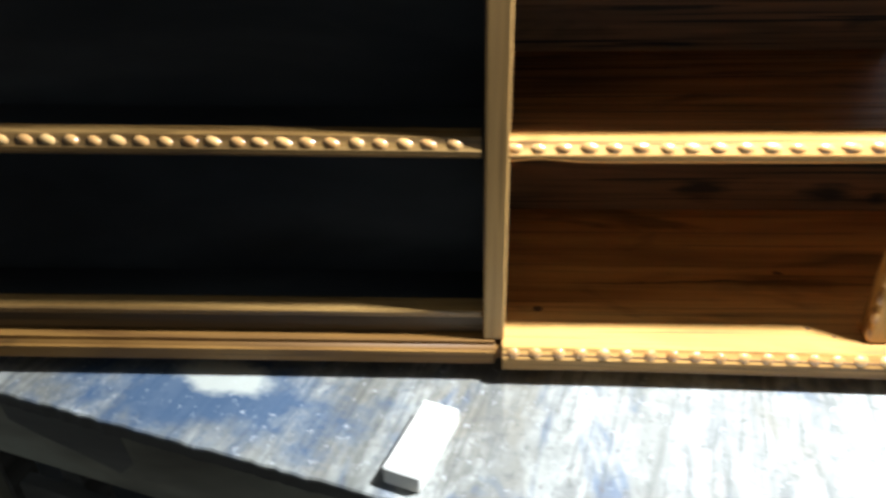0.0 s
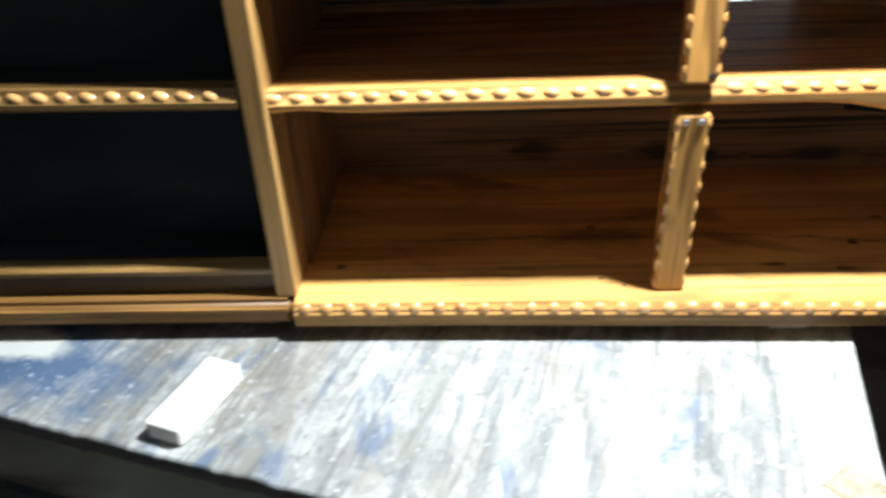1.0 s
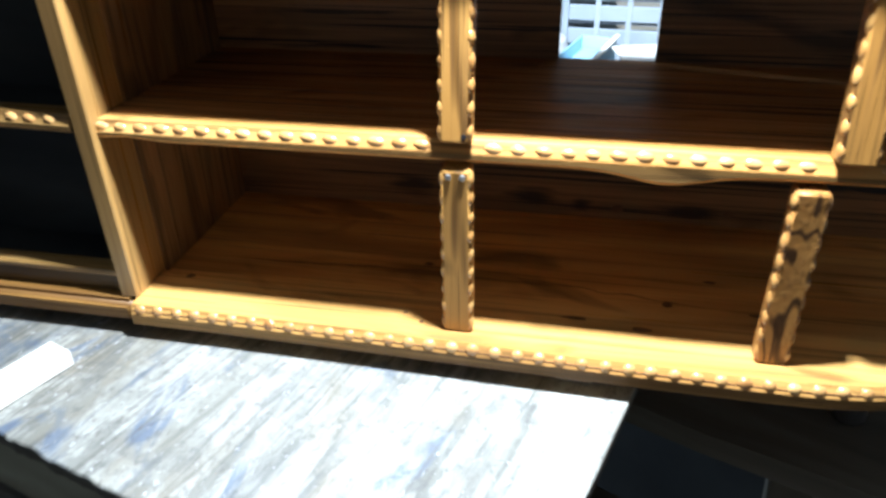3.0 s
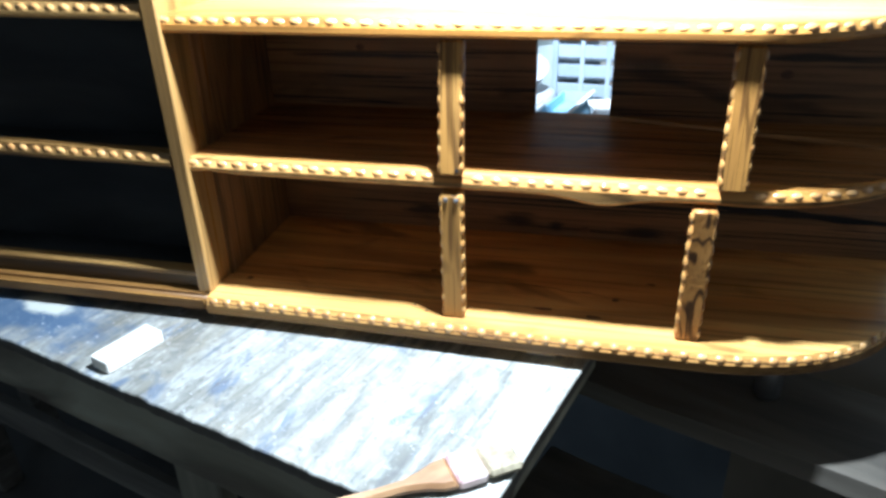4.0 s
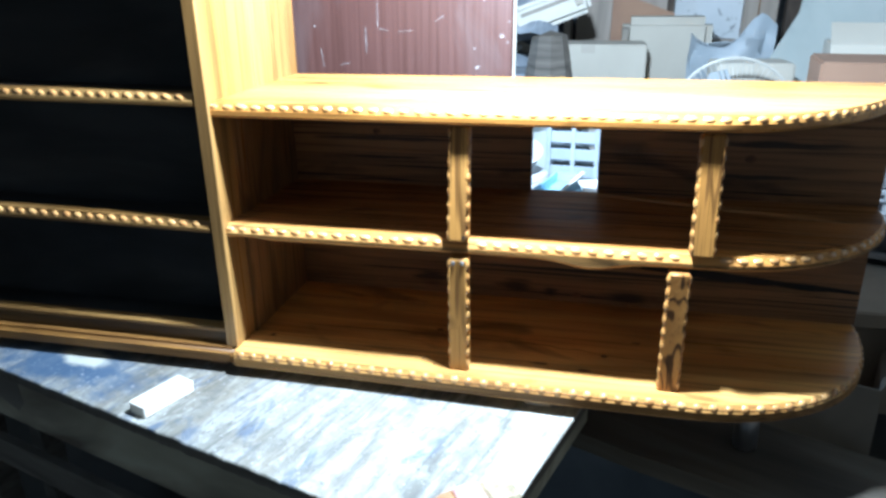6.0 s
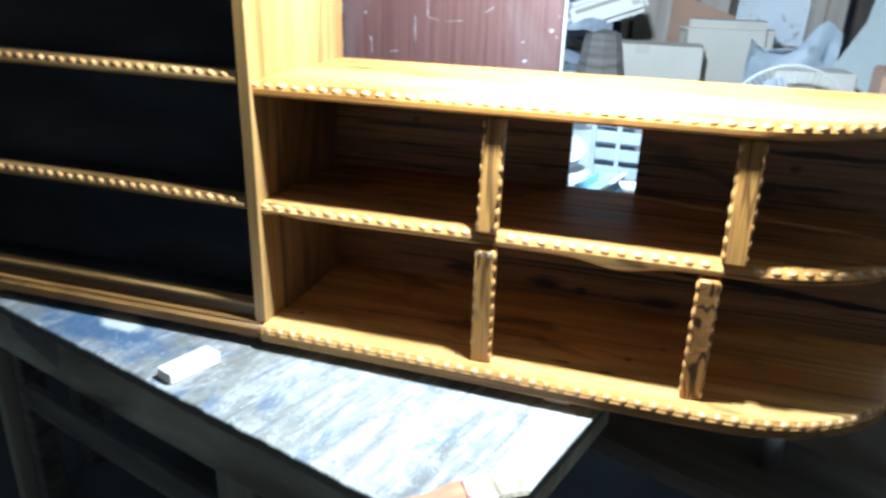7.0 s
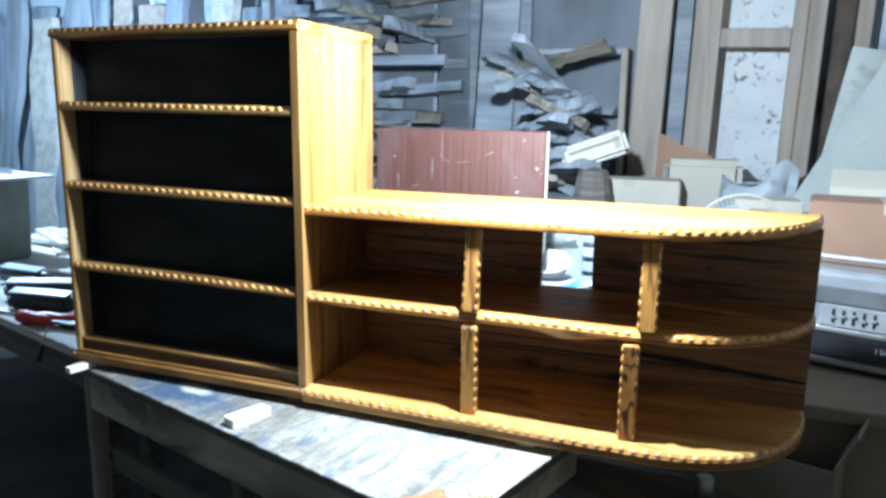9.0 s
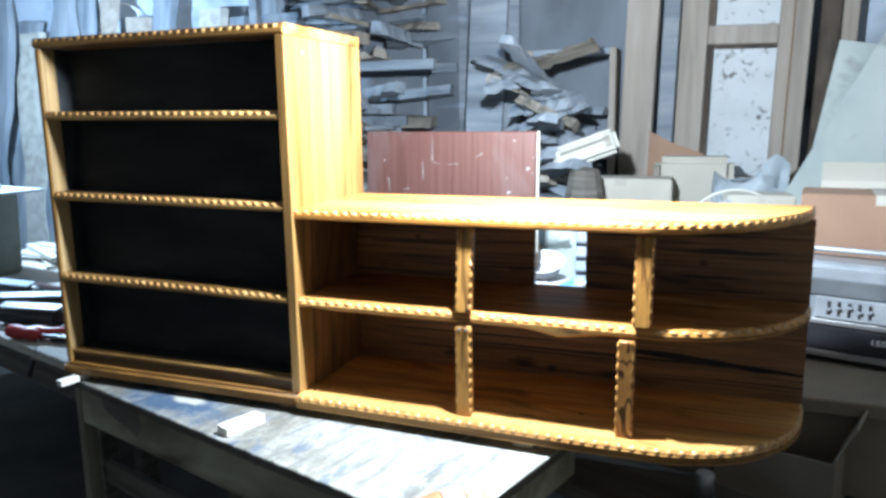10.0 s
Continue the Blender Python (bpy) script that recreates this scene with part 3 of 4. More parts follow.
low, high = [], []
for i in range(31):
    f = i / 30
    x, z = 0.765 + 0.42 * f, 0.1225 - 0.026 * f + 0.0025 * noise.noise(Vector((f * 5, 2.2, 0)))
    half = (0.0105 - 0.0045 * f) * (1 + 0.4 * noise.noise(Vector((f * 7, 6.1, 0)))) * math.sin(math.pi * (0.06 + 0.90 * f)) ** 0.4
    low.append((x, z - half))
    high.append((x, z + half))
part("dark_streak", slab(low + high[::-1], -0.0002, 0.0012, 0), M_near_black, cabinet, "nearly black streak along the back panel", at=pose(0, PANEL - 0.0001, 0, 90, 0, 0))
FLOOR_Z = 0.02805
for x, y, rx, ry in ((0.05, 0.068, 0.006, 0.006), (0.70, 0.108, 0.006, 0.007), (0.585, 0.058, 0.016, 0.004), (0.665, 0.047, 0.012, 0.005), (0.37, 0.034, 0.003, 0.003), (0.395, 0.018, 0.003, 0.003), (0.375, 0.155, 0.007, 0.004), (0.81, 0.10, 0.012, 0.003), (0.76, 0.17, 0.008, 0.004)):
    part("knot", slab([(rx * math.cos(a) * (1 + 0.25 * math.sin(3 * a + x * 40)), ry * math.sin(a)) for a in np.linspace(0, 2 * math.pi, 14, endpoint=False)], 0, 0.0003, 0), M_knot, bottom, at=pose(x, y, FLOOR_Z))
for x, z, r in ((0.636, 0.046, 0.007), (0.80, 0.050, 0.006), (0.631, 0.264, 0.007), (0.20, 0.39, 0.006), (0.95, 0.36, 0.008)):
    part("knot", slab([(1.4 * r * math.cos(a), r * math.sin(a)) for a in np.linspace(0, 2 * math.pi, 12, endpoint=False)], 0, 0.0004, 0), M_knot, cabinet, at=pose(x, PANEL - 0.0001, z, 90, 0, 0))
for x0, y0, x1, y1, wide, seed in ((0.10, 0.125, 0.41, 0.138, 0.0030, 3), (0.50, 0.140, 0.745, 0.108, 0.0024, 8)):
    mid = [(x0 + (x1 - x0) * i / 24, y0 + (y1 - y0) * i / 24 + 0.006 * noise.noise(Vector((i * 0.3, seed, 0)))) for i in range(25)]
    half = [wide * (0.25 + abs(noise.noise(Vector((i * 0.37, seed, 5))))) * math.sin(math.pi * (i + 0.5) / 25) for i in range(25)]
    part("crack", slab([(x, y - h) for (x, y), h in zip(mid, half)] + [(x, y + h) for (x, y), h in zip(mid[::-1], half[::-1])], 0, 0.0003, 0), M_knot, bottom, at=pose(0, 0, FLOOR_Z))
# dark boards added where the side is in shade behind its lit wedge
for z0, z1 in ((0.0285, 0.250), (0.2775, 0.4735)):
    part("lining", box(0.0075, 0.0115, 0.075, PANEL - 0.001, z0, z1, 0), M_side_shade, cabinet, "inner side board coloured dark for shade")
# tower
for x0, wide in ((TOWER_L, TL), (TOWER_R - T, T)):
    part("side_panel", box(x0, x0 + wide, 0.004, BACK, 0.028, 0.911, 0.002), M_tower_z, cabinet)
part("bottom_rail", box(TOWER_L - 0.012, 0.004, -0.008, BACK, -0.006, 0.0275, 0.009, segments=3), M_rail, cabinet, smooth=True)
part("tower_floor_edge", box(TOWER_L + TL, INNER_R, 0.011, 0.040, 0.0545, 0.064, 0.002), M_tower_x, cabinet)
# its dark colour stands for the shade below the floor edge
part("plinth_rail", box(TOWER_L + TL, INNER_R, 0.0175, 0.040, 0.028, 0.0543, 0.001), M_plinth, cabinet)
part("tower_floor", box(TOWER_L + TL, INNER_R, 0.0405, 0.112, 0.029, 0.0632, 0), M_near_black, cabinet, "dark floor board")
SPAN = INNER_R - TOWER_L - TL
for z, drop in ((0.269, 0.009), (0.500, 0.008), (0.720, 0.007)):
    at = pose(TOWER_L + TL, 0, z) @ Matrix.Rotation(math.asin(drop / SPAN), 4, "Y")
    p = [((min(i * 0.02, SPAN), 0.004), (0, -1)) for i in range(38)]
    s = part("shelf_edge", edged_board(p, 0.036, 0.0, 0.023), M_tower_x, cabinet, at=at, smooth=25)
    part("shelf_board", box(0, SPAN, 0.0365, 0.0975, 0.001, 0.0222, 0), M_near_black, cabinet, "dark shelf board", at=at)
    string_beads(p, 0.0148, s, pitch=0.0250, stop=0.720, slant=20)
p = [((TOWER_L - 0.002 + i * 0.0195, 0.0), (0, -1)) for i in range(40)]
p.append(((TOWER_R, 0.0), (0, -1)))
s = part("tower_top", edged_board(p, BACK, 0.912, 0.937), M_tower_x, cabinet, smooth=25)
string_beads(p, 0.9285, s, pitch=0.0250)
part("tower_back_panel", box(TOWER_L + TL, INNER_R, 0.098, 0.112, 0.064, 0.911, 0), M_near_black, cabinet, "dark back panel of the tall part")
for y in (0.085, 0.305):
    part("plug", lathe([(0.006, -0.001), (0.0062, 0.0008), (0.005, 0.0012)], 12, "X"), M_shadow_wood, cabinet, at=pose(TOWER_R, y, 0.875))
# each bay's side: pale strip for lamplight, near-black strip for shade
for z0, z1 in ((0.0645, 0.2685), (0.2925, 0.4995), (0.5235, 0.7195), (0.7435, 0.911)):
    part("lining", box(TOWER_L + TL + 0.0005, TOWER_L + TL + 0.003, 0.0523, 0.0975, z0, z1, 0), M_near_black, cabinet, "inner side board coloured dark for shade")
    part("side_facing", box(TOWER_L + TL + 0.0003, TOWER_L + TL + 0.0022, 0.007, 0.0520, z0, z1, 0), M_lit_inner, cabinet, "inner face of the side coloured pale as lit")
# runners and a shim below
part("shim", box(0.565, 0.612, -0.004, 0.05, -0.0245, -0.0065, 0.002), M_tan, cabinet, "small pale wooden shim")
for x in (-0.70, -0.05, 0.50):
    part("runner", box(x - 0.02, x + 0.02, 0.02, BACK - 0.02, -0.0245, -0.0065, 0.002), M_shadow_wood, cabinet)


def divider(x, z0, z1, width, y0, y1, mat=M_burl):
    """An upright slat whose front runs from y0 at its foot to y1 at its head, with beads down both edges."""
    lean = math.atan2(y1 - y0, z1 - z0)
    h = (z1 - z0) / math.cos(lean) - (0.028 * math.sin(lean) if lean > 0.01 else 0)
    ob = part("divider", box(-width / 2, width / 2, 0, 0.028, 0, h, 0.003), mat, cabinet, "upright slat with bead-carved edges", at=Matrix.Translation((x, y0, z0)) @ Matrix.Rotation(-lean, 4, "X"), smooth=True)
    n = round(h / 0.0245)
    for i in range(n):
        for side in (-1, 1):
            b = new("bead", SLAT_BEAD)
            b.parent = ob
            b.matrix_basis = Matrix.Translation((side * (width / 2 - 0.0020), 0.0070, h * (i + 0.5) / n)) @ Matrix.Diagonal((1, random.uniform(0.9, 1.1), random.uniform(0.86, 1.1), 1))
    return ob


d1 = divider(0.443, 0.0285, 0.2455, 0.034, 0.004, 0.004)
for dx in (-0.008, 0.008):
    part("screw", lathe([(0.0035, -0.001), (0.0038, 0.0006), (0.0028, 0.0014)], 10, "Y"), M_steel, d1, at=pose(dx, -0.0005, 0.209) @ Matrix.Rotation(math.pi, 4, "Z"))
d2 = divider(0.443, 0.2775, 0.4735, 0.034, 0.002, 0.024)
part("nail_hole", lathe([(0.003, -0.001), (0.003, 0.0004)], 8, "Y"), M_black, d2, at=pose(0.010, -0.0002, 0.008) @ Matrix.Rotation(math.pi, 4, "Z"))
divider(0.808, 0.0285, 0.2455, 0.034, 0.004, 0.004, M_swirl)
divider(0.838, 0.2775, 0.4735, 0.036, 0.002, 0.024)

# ---- the workbench under it ----
BENCH = pose(0.548, 0.2585, 0, 0, 0, -16.6)  # its front right corner; x runs left as negative, y back
bench = thing("workbench", BENCH, "old workbench with a worn white and blue painted top", "workbench")


def ragged(x0, x1, y0, y1, n, rough):
    front = [(x0 + (x1 - x0) * i / n, y0 + rough * (noise.noise(Vector((i * 0.45, 3.1, 0))) + 0.7 * noise.noise(Vector((i * 2.3, 1.1, 0))))) for i in range(n + 1)]
    right = [(x1 + 0.5 * rough * noise.noise(Vector((8.3, i * 0.6, 0))), y0 + (y1 - y0) * i / 12) for i in range(1, 13)]
    return front + right + [(x0, y1)]


part("benchtop", slab(ragged(-1.405, 0.0, 0.0, 0.60, 140, 0.0035), 0.7425, 0.75, 0.002), M_bench, bench)
part("core_board", slab(ragged(-1.405, -0.001, 0.003, 0.60, 140, 0.003), 0.7225, 0.742, 0.002), M_core, bench, "bare dark edge of the top board")
part("apron", box(-1.354, -0.02, 0.010, 0.032, 0.615, 0.7215, 0.003), M_apron, bench)
part("apron", box(-0.055, -0.035, 0.056, 0.57, 0.615, 0.7215, 0.003), M_apron, bench)
part("bare_patch", slab([(-1.225, 0.690), (-1.18, 0.676), (-1.115, 0.662), (-1.06, 0.648), (-1.035, 0.672), (-1.042, 0.7205), (-1.23, 0.7205)], -0.0018, 0.0, 0), M_core, bench, "patch of bare brown wood", at=pose(0, 0.0095, 0, 90, 0, 0))
for x0, x1, y0, y1 in ((-1.386, -1.357, 0.008, 0.050), (-0.62, -0.51, 0.056, 0.092), (-1.375, -1.315, 0.50, 0.56), (-0.42, -0.36, 0.50, 0.56)):
    part("leg", box(x0, x1, y0, y1, 0.0, 0.7215, 0.004), M_leg, bench)
part("lower_rail", box(-1.354, -0.621, 0.06, 0.085, 0.40, 0.47, 0.003), M_core, bench)
part("lower_rail", box(-1.314, -0.421, 0.52, 0.545, 0.15, 0.22, 0.003), M_leg, bench)

left_bench = thing("side_bench", BENCH @ pose(-1.44, 0.065, 0), "grey wooden bench holding tools beside the workbench", "workbench")
SIDE_TOP = ragged(-2.2, 0.0, 0.0, 0.33, 100, 0.003)[:-1] + [(-0.45, 0.48), (-0.95, 1.25), (-2.2, 1.25)]
part("benchtop", slab(SIDE_TOP, 0.715, 0.748, 0.003), M_dusty_top, left_bench)
part("apron", box(-2.18, -0.02, 0.03, 0.05, 0.60, 0.7145, 0.003), M_core, left_bench)
# added board, stops far lamp light from passing under the bench
part("back_board", box(-2.18, -1.02, 1.17, 1.19, 0.02, 0.7145, 0.003), M_core, left_bench)
for x, y in ((-2.17, 0.051), (-0.10, 0.051), (-2.17, 1.10), (-1.08, 1.10), (-0.16, 0.22)):
    part("leg", box(x, x + 0.06, y, y + 0.06, 0.0, 0.7145, 0.004), M_core, left_bench)

# white block and stick on the bench
tagged(part("wood_block", box(-0.021, 0.021, -0.054, 0.054, 0, 0.023, 0.002), M_white_wood, at=pose(-0.083, 0.520, 0.7505, 0, 0, -20)), "small white wooden block lying on the bench", "wood block")
tagged(part("wood_stick", box(-0.055, 0.055, -0.012, 0.012, 0, 0.018, 0.0015), M_white_wood, at=pose(-0.737, 0.640, 0.7505, 0, 0, 80)), "short white wooden stick on the bench corner", "wood stick")

# paintbrush
brush = thing("paintbrush", pose(0.479, 0.336, 0.7505, 0, 0, 34), "flat paintbrush with a wooden handle lying on the bench", "paintbrush")
HANDLE = [(-0.165, 0.003), (-0.160, 0.009), (-0.145, 0.0125), (-0.11, 0.0115), (-0.07, 0.009), (-0.035, 0.010), (-0.010, 0.016), (0.012, 0.025), (0.030, 0.027)]
part("handle", slab([(x, -y) for x, y in HANDLE] + [(x, y) for x, y in HANDLE[::-1]], 0.002, 0.017, 0.005), M_brush_wood, brush, "paint-smeared pale wooden handle")
part("hanging_hole", lathe([(0.0045, 0.0), (0.0045, 0.0005)], 10), M_black, brush, at=pose(-0.145, 0, 0.0172))
part("ferrule", box(0.0305, 0.072, -0.028, 0.028, 0.001, 0.018, 0.004), M_ferrule, brush, "pale pink paint-smeared ferrule")
part("bristles", box(0.0725, 0.122, -0.028, 0.028, 0.0025, 0.0165, 0.005), M_bristle, brush)

# ---- behind: table and what stands on it ----
TZ = 0.77
table = thing("back_table", pose(0, 0, 0), "low dusty table behind the cabinet", "table")
part("tabletop", box(-0.2, 2.2, 1.12, 2.50, TZ - 0.04, TZ, 0.004), M_dark_card, table)
part("apron", box(-0.15, 2.15, 1.15, 1.17, 0.5, TZ - 0.0405, 0.003), M_dark_card, table)
for x in (-0.16, 2.05):
    for y in (1.18, 2.40):
        part("leg", box(x, x + 0.06, y, y + 0.06, 0, TZ - 0.0405, 0.004), M_grey_wood, table)

red = thing("laminate_board", pose(0.128, 1.42, TZ + 0.2805, -2, 0, 0), "red-brown laminate board with pale chipped edges leaning behind the cabinet", "board")
part("sheet", box(-0.30, 0.30, -0.009, 0.009, 0.0, 0.392, 0.004), M_red, red)
for x, z, r in ((0.228, 0.362, 0.004), (0.272, 0.274, 0.0055), (0.291, 0.308, 0.003), (0.288, 0.258, 0.003), (-0.233, 0.296, 0.0025), (-0.270, 0.380, 0.0025), (0.203, 0.242, 0.003)):
    part("paint_spot", slab([(r * math.cos(a) * (1 + 0.2 * math.sin(2 * a + x * 30)), r * math.sin(a)) for a in np.linspace(0, 2 * math.pi, 11, endpoint=False)], 0, 0.0005, 0), M_smear, red, at=pose(x, -0.0089, z, 90, 0, 0))
for x, z, w, h, turn in ((-0.090, 0.262, 0.005, 0.072, 2), (-0.056, 0.335, 0.003, 0.085, 0), (-0.040, 0.288, 0.030, 0.003, -12), (0.110, 0.316, 0.030, 0.003, 30), (-0.215, 0.215, 0.003, 0.05, 8), (0.21, 0.195, 0.014, 0.006, 20), (0.02, 0.285, 0.05, 0.002, 4), (-0.15, 0.20, 0.03, 0.003, 10)):
    part("paint_smear", slab([(-w / 2, -h / 2), (w * 0.3, -h * 0.42), (w / 2, h * 0.3), (w * 0.1, h / 2), (-w * 0.4, h * 0.38)], 0, 0.0004, 0), M_smear, red, at=pose(x, -0.0089, z, 90, -turn, 0))
part("edge_strip", box(0.301, 0.308, -0.009, 0.009, 0.0, 0.392, 0.001), M_cream, red, "chipped pale edge")


def carton(name, x0, x1, y0, y1, z0, h, mat, label, turn=0):
    c = thing(name, pose((x0 + x1) / 2, (y0 + y1) / 2, z0, 0, 0, turn), label, "box")
    w, d = (x1 - x0) / 2, (y1 - y0) / 2
    part("body", box(-w, w, -d, d, 0, h, 0.006, segments=2), mat, c)
    part("tape", box(-w * 0.12, w * 0.12, -d - 0.001, d + 0.001, h - 0.03, h + 0.0015, 0.0005), M_pale_card, c)
    return c


carton("cardboard_box", -0.17, 0.405, 1.36, 1.62, TZ, 0.28, M_card, "brown cardboard box under a laminate board")
carton("cardboard_box", 0.38, 0.795, 2.30, 2.47, TZ, 0.452, M_pale_card, "dusty pale cardboard box on the back table")
carton("cardboard_box", 1.235, 1.70, 1.66, 1.90, TZ, 0.468, M_card, "brown cardboard box on the back table", -6)

# open flap carton behind it
flap = thing("open_carton", pose(1.52, 2.02, TZ, 0, 0, -8), "open grey cardboard carton with a raised flap", "box")
part("body", box(-0.20, 0.20, -0.10, 0.10, 0, 0.49, 0.004), M_pale_card, flap)
part("flap", box(-0.20, 0.20, 0, 0.005, 0, 0.10, 0.001), M_pale_card, flap, at=pose(0, -0.095, 0.4905, -55, 0, 0))

# bundle, salmon sheet and crumpled plastic behind the pale box
bundle = thing("wrapped_bundle", pose(0.872, 2.56, TZ), "dusty wrapped bundle behind the cardboard box", "bundle")
part("wrapping", box(-0.165, 0.165, -0.075, 0.075, 0.0, 0.535, 0.03, segments=4), M_pale_card, bundle, smooth=True)
part("strap", box(-0.167, -0.14, -0.077, 0.077, 0.03, 0.50, 0.002), M_grey_wood, bundle)
salmon = thing("cardboard_sheet", pose(0.765, 2.68, 0, 0, 0, 0), "salmon brown cardboard sheet leaning behind a bundle", "cardboard")
part("sheet", slab([(-0.13, 0.0), (0.15, 0.0), (0.14, 1.31), (0.0, 1.36), (-0.10, 1.415)], -0.003, 0.003, 0), M_card, salmon, at=pose(0, 0, 0, 90, 0, 0))


def crumple(name, x, y, z, w, h, seed, mat, label, category):
    bm = bmesh.new()
    bmesh.ops.create_grid(bm, x_segments=14, y_segments=14, size=0.5)
    for v in bm.verts:
        u, s = v.co.x, v.co.y
        edge = 1 - 0.35 * max(abs(u), abs(s)) * (1 + noise.noise(Vector((u * 3, s * 3, seed))))
        v.co = Vector((u * w * edge, 0.06 * noise.noise(Vector((u * 4, s * 4, seed))) + 0.02 * noise.noise(Vector((u * 13, s * 13, seed))), (s + 0.5) * h * edge))
    bmesh.ops.solidify(bm, geom=bm.faces[:], thickness=0.003)
    low = min(v.co.z for v in bm.verts)
    for v in bm.verts:
        v.co.z -= low
    return tagged(part(name, bm, mat, at=pose(x, y, z), smooth=True), label, category)


crumple("plastic_sheet", 1.10, 2.46, TZ, 0.36, 0.60, 2.0, M_bag, "crumpled bluish plastic sheet among boxes", "plastic sheet")
carton("low_box", 1.00, 1.24, 2.05, 2.20, TZ, 0.42, M_pale_card, "pinkish grey box behind the fan", 6)

# table fan lying back behind the cabinet
fan = thing("table_fan", pose(1.04, 1.90, TZ, 0, 0, 0), "cream table fan with a wire guard on the back table", "fan")
FC, FR = 0.285, 0.172
part("base", lathe([(0.10, 0.0), (0.10, 0.012), (0.07, 0.03), (0.02, 0.04)], 24), M_wire, fan, smooth=True)
part("stem", lathe([(0.014, 0.04), (0.014, FC - 0.03)], 12), M_wire, fan, at=pose(0, 0.05, 0), smooth=True)
part("motor", lathe([(0.045, 0.0), (0.055, 0.02), (0.05, 0.08), (0.02, 0.10)], 20, "Y"), M_wire, fan, at=pose(0, 0.02, FC), smooth=True)
guard = part("guard", tube([(FR * math.cos(a), 0, FR * math.sin(a)) for a in np.linspace(0, 2 * math.pi, 48, endpoint=False)], 0.005, 6, True), M_wire, fan, at=pose(0, -0.03, FC), smooth=True)
SPOKE = tube([(0.035, -0.045, 0), (0.08, -0.045, 0), (0.13, -0.03, 0), (0.16, -0.012, 0), (FR, 0, 0)], 0.0012, 4)
spoke_me = bpy.data.meshes.new("spoke")
SPOKE.to_mesh(spoke_me)
SPOKE.free()
spoke_me.materials.append(M_wire)
for i in range(64):
    s = new("spoke", spoke_me)
    s.parent = guard
    s.matrix_basis = Matrix.Rotation(2 * math.pi * i / 64, 4, "Y")
part("badge", lathe([(0.038, 0.0), (0.036, 0.006), (0.0, 0.008)], 20, "Y"), M_wire, guard, at=pose(0, -0.042, 0, 0, 0, 180))
for i in range(3):
    bl = slab([(0.02, -0.015), (0.07, -0.05), (0.13, -0.05), (0.145, 0.0), (0.12, 0.04), (0.05, 0.03), (0.02, 0.015)], -0.001, 0.001, 0)
    part("blade", bl, M_bag, fan, at=pose(0, -0.02, FC, 90, 0, 0) @ Matrix.Rotation(2.094 * i, 4, "Z") @ Matrix.Rotation(radians(18), 4, "X"), smooth=False)

# portable stereo
st = thing("portable_stereo", pose(1.384, 1.408, TZ, 0, 0, -16.6) @ Matrix.Diagonal((1, 1, 0.82, 1)), "silver and black portable stereo with slider controls on the back table", "stereo")
part("body", box(-0.24, 0.24, 0.0, 0.17, 0.012, 0.36, 0.02, segments=3), M_silver, st, smooth=True)
part("foot", box(-0.22, 0.22, 0.01, 0.16, 0.0, 0.0118, 0.003), M_black, st)
part("cassette_band", box(-0.235, 0.235, -0.010, -0.0005, 0.245, 0.305, 0.004), M_grey_plastic, st, "dark grey band")
panel = part("equaliser_panel", box(-0.13, 0.235, -0.016, -0.0005, 0.165, 0.243, 0.004), M_silver, st)
for i in range(5):
    part("slot", box(-0.098 + i * 0.026, -0.090 + i * 0.026, -0.0185, -0.0165, 0.180, 0.230, 0.0005), M_black, panel)
    part("slider", box(-0.101 + i * 0.026, -0.087 + i * 0.026, -0.026, -0.0187, 0.196 + 0.006 * (i % 3), 0.206 + 0.006 * (i % 3), 0.002), M_silver, panel)
part("knob", lathe([(0.013, 0), (0.012, 0.014), (0.009, 0.016)], 18, "Y"), M_black, st, at=pose(-0.17, -0.0005, 0.205, 0, 0, 180), smooth=True)
part("chrome_trim", box(-0.24, 0.24, -0.014, -0.0005, 0.140, 0.162, 0.005, segments=2), M_steel, st, smooth=True)
band = part("speaker_band", box(-0.24, 0.24, -0.012, -0.0005, 0.050, 0.138, 0.006, segments=2), M_black, st, smooth=True)
part("chrome_trim", box(-0.24, 0.24, -0.016, -0.0005, 0.026, 0.047, 0.005, segments=2), M_steel, st, smooth=True)
txt = bpy.data.curves.new("power_marking", "FONT")
txt.body, txt.size, txt.extrude = "150W", 0.027, 0.0004
txt.materials.append(M_print)
t_ob = new("power_marking", txt)
t_ob.parent = band
t_ob.matrix_basis = pose(0.015, -0.0128, 0.092, 90, 0, 0)
part("handle", tube([(-0.20, 0.085, 0.35), (-0.20, 0.085, 0.385), (-0.17, 0.085, 0.392), (0.17, 0.085, 0.392), (0.20, 0.085, 0.385), (0.20, 0.085, 0.35)], 0.010, 8), M_silver, st, smooth=True)

# seen through the cut-out: basin, blue tray, slotted rack
basin = thing("white_basin", pose(0.43, 1.57, TZ), "white plastic basin turned over behind the cabinet", "basin")
part("bowl", lathe([(0.105, 0.0), (0.108, 0.012), (0.098, 0.12), (0.088, 0.16), (0.070, 0.170), (0.0, 0.172)], 40), M_dull_white, basin, smooth=True)
part("rim", lathe([(0.108, 0.0125), (0.120, 0.013), (0.120, 0.019), (0.107, 0.020)], 40), M_dull_white, basin, smooth=True)
dish = thing("white_dish", pose(0.435, 1.53, TZ + 0.192, 22, 0, 0), "shallow white dish tilted on an overturned basin", "dish")
part("bowl", lathe([(0.030, 0.0), (0.050, 0.008), (0.066, 0.040), (0.072, 0.048), (0.069, 0.049), (0.060, 0.040), (0.045, 0.014), (0.0, 0.010)], 36), M_dull_white, dish, smooth=True)
